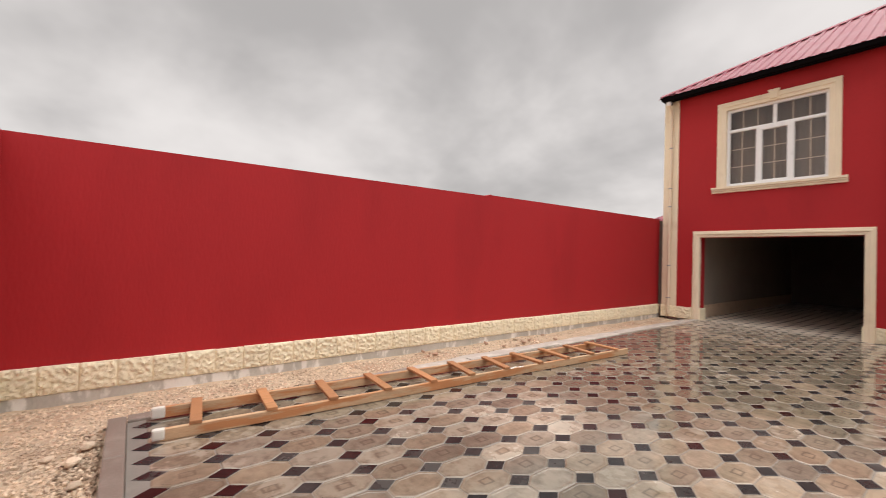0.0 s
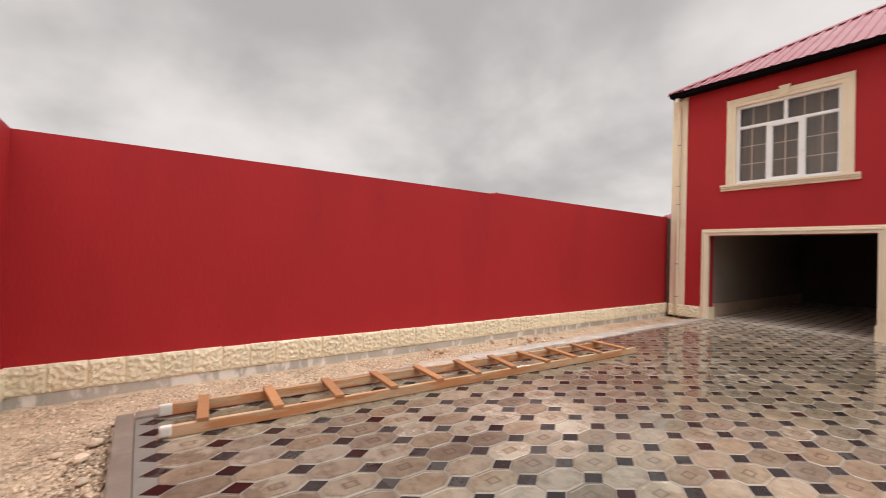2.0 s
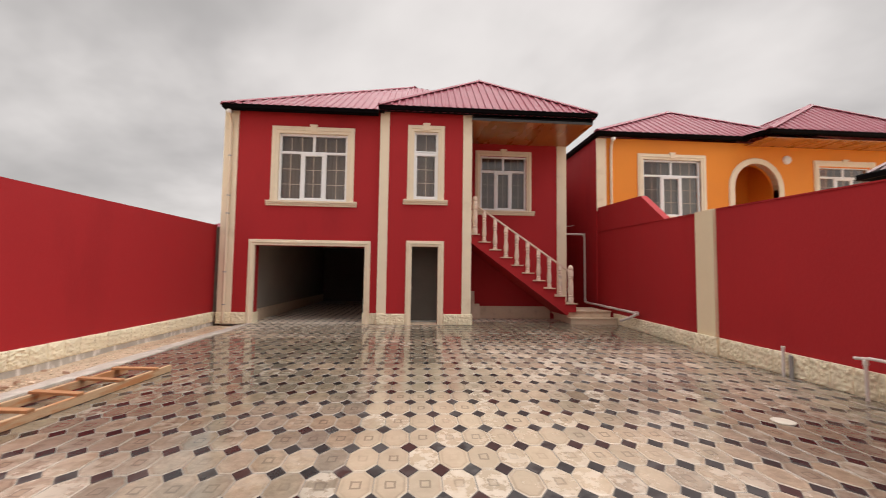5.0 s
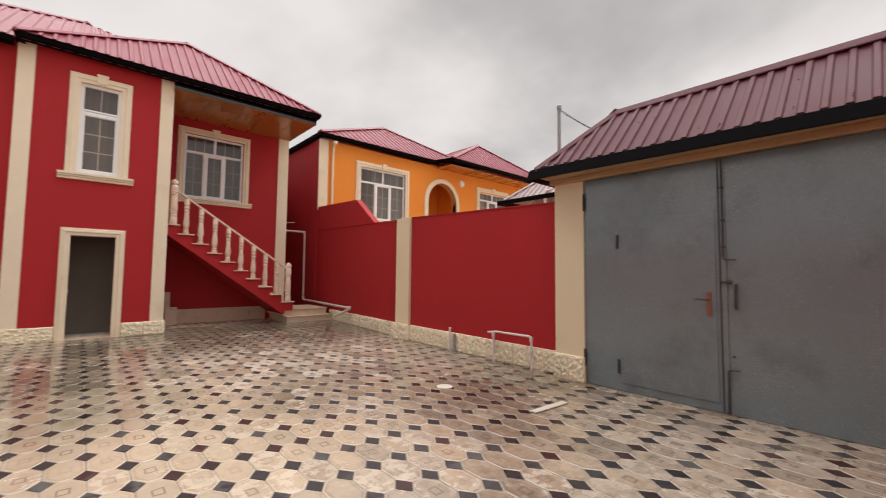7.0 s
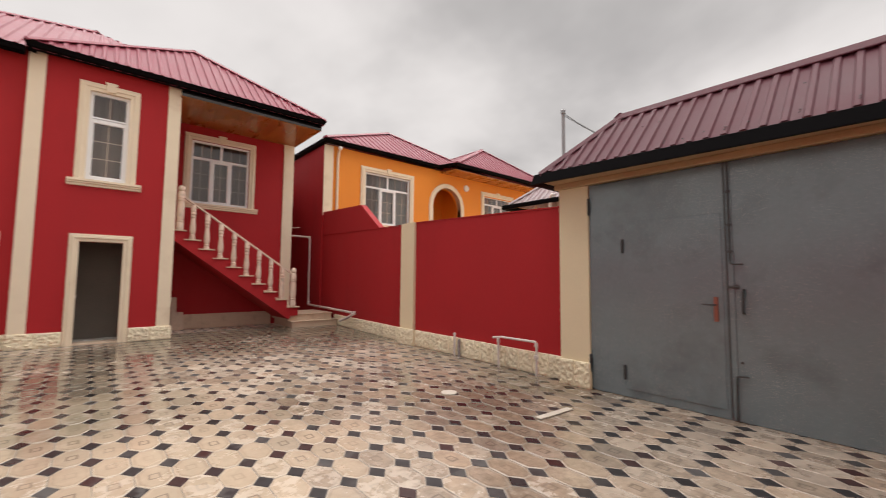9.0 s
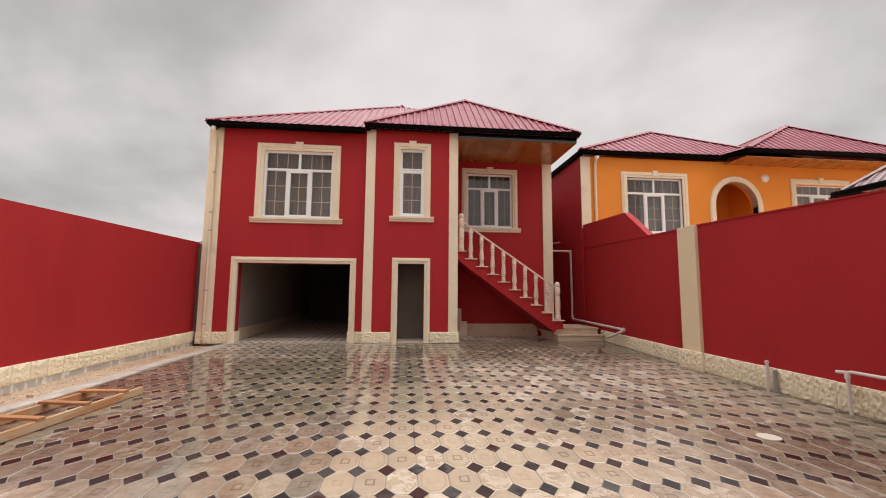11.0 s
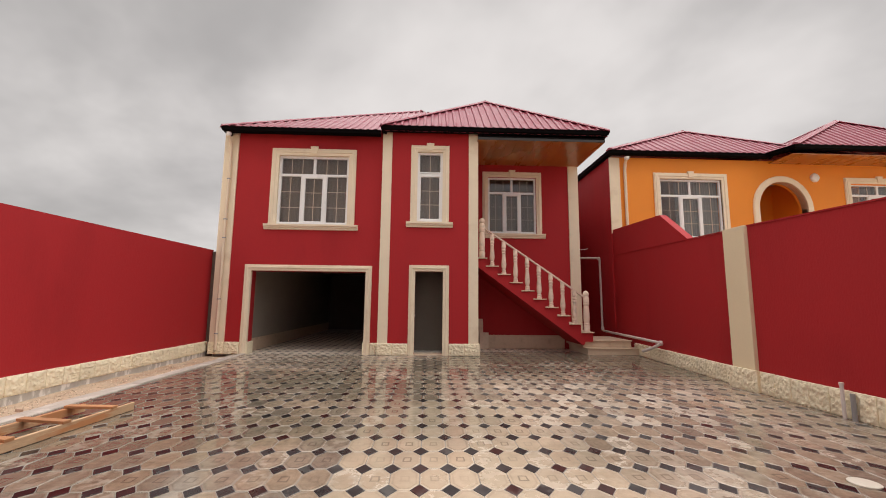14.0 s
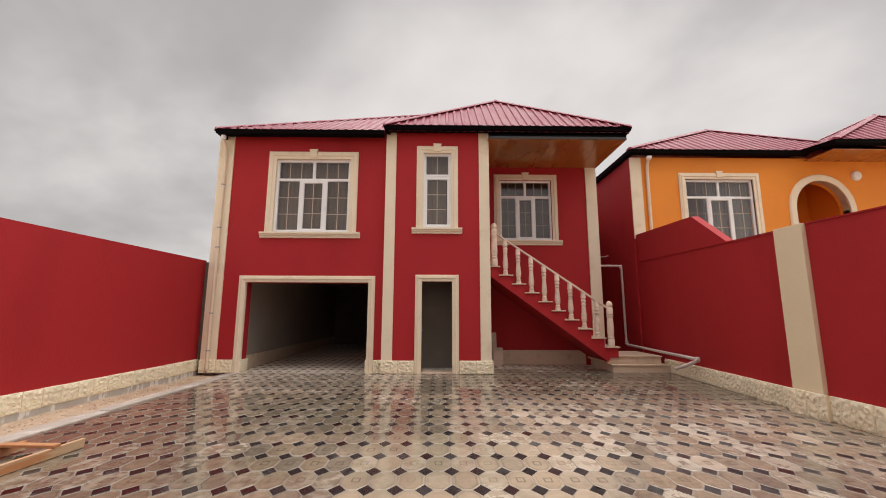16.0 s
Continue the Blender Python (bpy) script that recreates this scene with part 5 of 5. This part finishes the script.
def crumple(x0, x1, y_wide, seed, high):
    """A flattened, folded tube of sheet along x, with creases."""
    bm, loops = bmesh.new(), []
    n = 26
    for i in range(n + 1):
        f = i / n
        x = x0 + (x1 - x0) * f
        ring = []
        for k in range(18):
            a = 2 * math.pi * k / 18
            p = Vector((x * 9, math.cos(a) * 2, math.sin(a) * 2 + seed))
            w = y_wide * (1 + 0.18 * noise.noise(p))
            h = high * (0.55 + 0.45 * math.sin(math.pi * min(1, f * 1.15 + 0.05)) + 0.45 * noise.noise(p * 1.6))
            ring.append(bm.verts.new((x + 0.02 * noise.noise(p * 2), w * math.cos(a), max(0.002, h * (0.5 + 0.5 * math.sin(a)) + 0.004 + 0.006 * noise.noise(p * 4)))))
        loops.append(ring)
    for p, q in zip(loops, loops[1:]):
        for k in range(18):
            bm.faces.new((p[k], p[(k + 1) % 18], q[(k + 1) % 18], q[k]))
    bm.faces.new(loops[0])
    bm.faces.new(loops[-1][::-1])
    bmesh.ops.recalc_face_normals(bm, faces=bm.faces)
    return bm


turn = Matrix.Rotation(radians(-92), 4, "Z") @ Matrix.Diagonal((1.17, 1.05, 0.85, 1))
part("sheet", moved(crumple(-0.28, 0.22, 0.095, 1, 0.12), turn), BAG_GREEN, bag, "bright green body")
part("sheet", moved(crumple(-0.055, 0.215, 0.070, 4, 0.135), turn @ Matrix.Translation((0, 0.03, 0.0))), BAG_WHITE, bag, "white printed panel")
part("sheet", moved(crumple(0.18, 0.33, 0.06, 7, 0.075), turn), BAG_WHITE, bag, "torn white end")
for k in range(4):
    part("print_bar", moved(box(-0.028, 0.028, -0.002, 0.002, -0.018, 0.018, 0.001), turn @ Matrix.Translation((-0.055 + 0.07 * k, -0.118, 0.05)) @ Matrix.Rotation(radians(-25), 4, "X")), INK, bag)

# ---- neighbouring buildings ----
nb = thing("neighbour_house", "bright orange rendered neighbour house with crimson metal roof", "house")
NY = 13.0
part("front_wall", pierced(6.16, 22.0, 0.0, 5.95, NY, NY + 0.3, [(7.72, 9.72, 3.38, 5.28), (13.98, 15.9, 4.0, 5.22), (10.9, 12.5, 2.0, 5.262)], ident), ORANGE, nb)
ARCH = [(10.9 + 0.8 - 0.8 * math.cos(math.pi * k / 16), 4.4 + 0.86 * math.sin(math.pi * k / 16)) for k in range(17)]
for half in (ARCH[:9], ARCH[8:][::-1]):
    part("spandrel", prism([(half[0][0], 5.264)] + half, NY, NY + 0.3), ORANGE, nb)
bm = bmesh.new()
ring = []
for k, (x, z) in enumerate(ARCH):
    dx, dz = (x - 11.7), (z - 4.4)
    ring.append([bm.verts.new((x + dx * f, NY - d, z + dz * f * 0.93)) for f, d in ((0.0, -0.2), (0.0, 0.05), (0.20, 0.06), (0.24, 0.03), (0.24, -0.01))])
for x, s in ((10.9, 0), (12.5, 16)):
    sx = -1 if s == 0 else 1
    foot = [bm.verts.new((x + sx * 0.8 * f, NY - d, 2.0)) for f, d in ((0.0, -0.2), (0.0, 0.05), (0.20, 0.06), (0.24, 0.03), (0.24, -0.01))]
    ring = [foot] + ring if s == 0 else ring + [foot]
for p, q in zip(ring, ring[1:]):
    for k in range(4):
        bm.faces.new((p[k], p[k + 1], q[k + 1], q[k]))
bmesh.ops.recalc_face_normals(bm, faces=bm.faces)
part("arch_casing", bm, CREAM, nb, "cream arched doorway casing")
part("arch_niche", box(10.6, 12.8, NY + 1.6, NY + 1.7, 2.0, 5.6), ORANGE, nb)
part("arch_niche", box(10.4, 10.6, NY + 0.31, NY + 1.6, 2.0, 5.6), ORANGE, nb)
part("arch_niche", box(12.8, 13.0, NY + 0.31, NY + 1.6, 2.0, 5.6), ORANGE, nb)
part("side_wall", box(6.15, 6.42, NY + 0.302, 24, 0.0, 5.95), RED, nb, "dark red rendered side wall")
part("rear_wall", box(6.16, 22, 24.0, 24.2, 0.0, 5.95), ORANGE, nb)
part("side_end", box(6.12, 6.158, NY + 0.012, NY + 0.30, 3.50, 5.93), RED, nb)
part("corner_strip", box(6.12, 6.45, NY - 0.03, NY + 0.010, 3.50, 5.93, 0.006), CREAM, nb, "cream corner strip")
part("corner_foot", box(6.09, 6.445, NY - 0.025, NY + 0.2, 0.0, 3.498), RED, nb, "dark red rendered wall end")
part("room_partition", box(6.5, 22.0, NY + 2.2, NY + 2.3, 2.0, 5.9), ROOM, nb)
part("downpipe", tube([(6.60, NY - 0.22, 5.86), (6.60, NY - 0.10, 5.72), (6.60, NY - 0.06, 5.5), (6.60, NY - 0.06, 2.6)], 0.045, 10), DOWNPIPE, nb)
part("pipe_hopper", moved(lathe([(0.05, 0), (0.075, 0.03), (0.075, 0.09), (0.05, 0.1)]), Matrix.Translation((6.60, NY - 0.22, 5.80))), PVC, nb)
window(nb, 7.53, 9.91, 3.36, 5.47, NY, WIDE, curtain=True)
window(nb, 13.80, 16.1, 3.9, 5.44, NY, WIDE, curtain=True)
part("wall_light", moved(lathe([(0.15, 0), (0.15, 0.03), (0.12, 0.07), (0.02, 0.09)], 18), Matrix.Translation((12.83, NY, 5.42)) @ Matrix.Rotation(radians(90), 4, "X")), LAMP, nb, "round white wall light")
NP, NQ = (10.05, 15.2, 7.84), (10.05, 20.0, 7.84)
nroof = part("roof", ribbed((6.05, 12.75, 6.10), (14.05, 12.75, 6.10), NP, NP, 0.26), ROOF, nb, "crimson ribbed sheet metal roof")
part("roof_sheet", ribbed((6.05, 24.0, 6.10), (6.05, 12.75, 6.10), NP, NQ, 0.26), ROOF, nroof)
part("roof_sheet", ribbed((14.05, 12.75, 6.10), (14.05, 24.0, 6.10), NQ, NP, 0.26), ROOF, nroof)
NP2, NQ2 = (14.75, 13.9, 7.78), (14.75, 20.0, 7.78)
part("roof_sheet", ribbed((11.35, 12.0, 6.12), (18.2, 12.0, 6.12), NP2, NP2, 0.26), ROOF, nroof)
part("roof_sheet", ribbed((11.35, 20.0, 6.12), (11.35, 12.0, 6.12), NP2, NQ2, 0.26), ROOF, nroof)
part("roof_sheet", ribbed((18.2, 12.0, 6.12), (18.2, 20.0, 6.12), NQ2, NP2, 0.26), ROOF, nroof)
for p, q in (((6.05, 12.75, 6.10), NP), ((14.05, 12.75, 6.10), NP), (NP, NQ), ((11.35, 12.0, 6.12), NP2), ((18.2, 12.0, 6.12), NP2), (NP2, NQ2)):
    part("ridge_cap", ridge_cap(p, q, 0.42, 0.12, 0.04), ROOF, nroof)
part("gutter", sweep(GUTTER, [(6.03, 24.0, 6.09), (6.03, 12.73, 6.09), (11.3, 12.73, 6.09)]), BLACK, nb, "black metal gutter")
part("gutter", sweep(GUTTER, [(11.0, 12.9, 6.11), (11.33, 11.98, 6.11), (18.25, 11.98, 6.11), (18.25, 20.0, 6.11)]), BLACK, nb, "black metal gutter")
part("soffit", box(11.35, 18.1, 12.1, NY - 0.002, 5.86, 5.88), SOFFIT, nb, "varnished orange-brown soffit")

# small canopy in the neighbour's yard
nc = thing("neighbour_canopy", "small hipped grey-pink metal canopy behind the fence", "roof")
part("post_wall", box(10.9, 11.6, 5.2, 8.3, 0.0, 3.60), TAN, nc)
CC = [(10.5, 8.6, 3.80), (10.5, 4.6, 3.78), (11.9, 4.6, 3.78), (11.9, 8.6, 3.78)]
Q0, Q1 = (11.25, 7.75, 4.45), (11.25, 5.6, 4.45)
for a, b, c, d in ((CC[1], CC[0], Q0, Q1), (CC[0], CC[3], Q0, Q0), (CC[3], CC[2], Q1, Q0), (CC[2], CC[1], Q1, Q1)):
    part("roof_sheet", ribbed(a, b, c, d, 0.2, 0.03), ROOF_FADED, nc)
for p, q in ((Q0, Q1), (CC[0], Q0), (CC[1], Q1)):
    part("ridge_cap", ridge_cap(p, q, 0.45, 0.10, 0.035), ROOF_FADED, nc)
part("fascia", sweep(GUTTER, [(11.9, 8.62, 3.78), (10.48, 8.62, 3.78), (10.48, 4.58, 3.78), (11.9, 4.58, 3.78)][::-1]), BLACK, nc)
part("vent_pipe", tube([(10.4, 6.95, 0.0), (10.4, 6.95, 3.78), (10.4, 6.88, 3.88), (10.4, 6.8, 3.86)], 0.05, 10), PIPE, nc)

pole = thing("utility_pole", "thin grey steel utility pole with slack wires", "pole")
part("pole", tube([(7.26, 4.495, 0.0), (7.26, 4.495, 4.78)], 0.034, 10), GALV, pole)
part("cap", moved(lathe([(0.048, 0), (0.048, 0.07), (0.03, 0.095)], 10), Matrix.Translation((7.26, 4.495, 4.70))), GALV, pole)
for k, dz in enumerate((0.0, 0.035)):
    pts = [(7.26 - 0.9 * s, 4.46 - 2.0 * s, 4.65 - 1.45 * s - (0.5 + k * 0.2) * s * (1 - s) * 0.5 + dz) for s in [i / 12 for i in range(13)]]
    part("wire", tube(pts, 0.007, 6), IRON, pole)

stone_house = thing("stone_house", "sawn limestone block house with dark eaves", "house")
part("wall", box(5.7, 16.0, -6.0, -1.24, 0.0, 3.95), MORTAR, stone_house)
rnd = random.Random(5)
bm = box(0, 0.385, 0, 0.03, 0, 0.185, 0.004)
me_block = bpy.data.meshes.new("block")
bm.to_mesh(me_block)
bm.free()
me_block.materials.append(LIMESTONE)
for j in range(9):
    for k in range(16):
        ob = new("block", me_block)
        ob.parent = stone_house
        ob.location = (5.7 + k * 0.395 + (0.2 if j % 2 else 0), -1.255 + rnd.uniform(-0.004, 0.004), 2.2 + j * 0.195)
part("eave_board", box(5.4, 16.2, -1.22, -1.10, 3.97, 3.99), RUST, stone_house)
part("gutter", sweep(GUTTER, [(16.2, -1.06, 4.14), (5.2, -1.06, 4.14)]), BLACK, stone_house)
part("roof", ribbed((16.2, -1.08, 4.14), (5.2, -1.08, 4.14), (5.2, -4.0, 5.6), (16.2, -4.0, 5.6)), ROOF_DARK, stone_house)

far = thing("far_house", "distant low house with crimson metal roof", "house")
part("wall", box(-8.4, -5.4, 17.4, 23.0, -0.16, 2.94), TAN, far)
FAR_TOP, FAR_END = (-6.9, 18.8, 3.95), (-6.9, 21.4, 3.95)
far_roof = part("roof", ribbed((-8.75, 17.0, 2.92), (-5.06, 17.0, 2.92), FAR_TOP, FAR_TOP), ROOF, far, "crimson ribbed sheet metal roof")
part("roof_sheet", ribbed((-8.75, 23.2, 2.92), (-8.75, 17.0, 2.92), FAR_TOP, FAR_END), ROOF, far_roof)
part("roof_sheet", ribbed((-5.06, 17.0, 2.92), (-5.06, 23.2, 2.92), FAR_END, FAR_TOP), ROOF, far_roof)

# ---- pavers ----


def outline8(g):
    hx, hy = PX / 2 - g, PYT / 2 - g
    cx, cy = CX - g * 0.4, CY - g * 0.4
    return [(hx, -hy + cy), (hx, hy - cy), (hx - cx, hy), (-hx + cx, hy), (-hx, hy - cy), (-hx, -hy + cy), (-hx + cx, -hy), (hx - cx, -hy)]


def outline4(g):
    return [(CX - g, 0), (0, CY - g * 1.4), (-CX + g, 0), (0, -CY + g * 1.4)]


def paver(shape):
    rings = [(0.0018, -0.014), (0.0018, -0.005), (0.0065, -0.001)]
    if shape is outline8:
        rings += [(0.012, 0.0), (0.020, 0.0), (0.025, -0.0015)]
    verts, faces = [], []
    n = len(shape(0))
    for g, z in rings:
        verts += [(x, y, z) for x, y in shape(g)]
    for r in range(len(rings) - 1):
        for k in range(n):
            j = (k + 1) % n
            faces.append((r * n + k, r * n + j, (r + 1) * n + j, (r + 1) * n + k))
    faces.append(tuple(range((len(rings) - 1) * n, len(rings) * n)))
    return verts, faces


SHAPES = {"octagon": paver(outline8), "diamond": paver(outline4)}


def east_edge(y):
    return 5.58 if y < 7.2 else 5.68 + 0.09 * (y - 7.2)


def laid(x, y):
    """Whether a paver belongs at (x, y)."""
    if y < -0.05:
        return y > -1.05 and -0.95 < x < 5.35
    if y < 11.3:
        return -4.05 < x < east_edge(y)
    return (-4.3 < x < -0.95 and y < 18.3) or (1.7 < x < 6.0 and y < 12.95)


rnd = random.Random(11)
meshes = {}
for key, material in (("octagon", OCT), ("diamond", DIAMOND)):
    me = bpy.data.meshes.new("paver")
    me.from_pydata(SHAPES[key][0], [], SHAPES[key][1])
    me.materials.append(material)
    meshes[key] = me
rest = {"octagon": ([], []), "diamond": ([], [])}
counts = {"octagon": 0, "diamond": 0}
cells = []
for i in range(-22, 27):
    for j in range(-13, 42):
        cells.append((OX + i * PX, OY + j * PYT))
cells.sort(key=lambda c: (c[0] - 0.3) ** 2 + (c[1] - 2.2) ** 2)
for x, y in cells:
    for key, px, py in (("octagon", x + PX / 2, y + PYT / 2), ("diamond", x, y)):
        if not laid(px, py):
            continue
        m = pose(px + rnd.uniform(-0.0015, 0.0015), py + rnd.uniform(-0.0015, 0.0015), rnd.uniform(-0.0015, 0.0015), rnd.gauss(0, 0.13), rnd.gauss(0, 0.13), rnd.gauss(0, 0.35))
        if counts[key] < 300:
            counts[key] += 1
            ob = new("octagon_paver" if key == "octagon" else "diamond_paver", meshes[key])
            ob.parent = pavement
            ob.matrix_basis = m
        else:
            vs, fs = SHAPES[key]
            base = len(rest[key][0])
            rest[key][0].extend(tuple(m @ Vector(v)) for v in vs)
            rest[key][1].extend(tuple(base + k for k in f) for f in fs)
for key, material in (("octagon", OCT), ("diamond", DIAMOND)):
    me = bpy.data.meshes.new("far_pavers")
    me.from_pydata(rest[key][0], [], rest[key][1])
    me.materials.append(material)
    ob = new("far_pavers", me)
    ob.parent = pavement
    tagged(ob, kind="stuff")
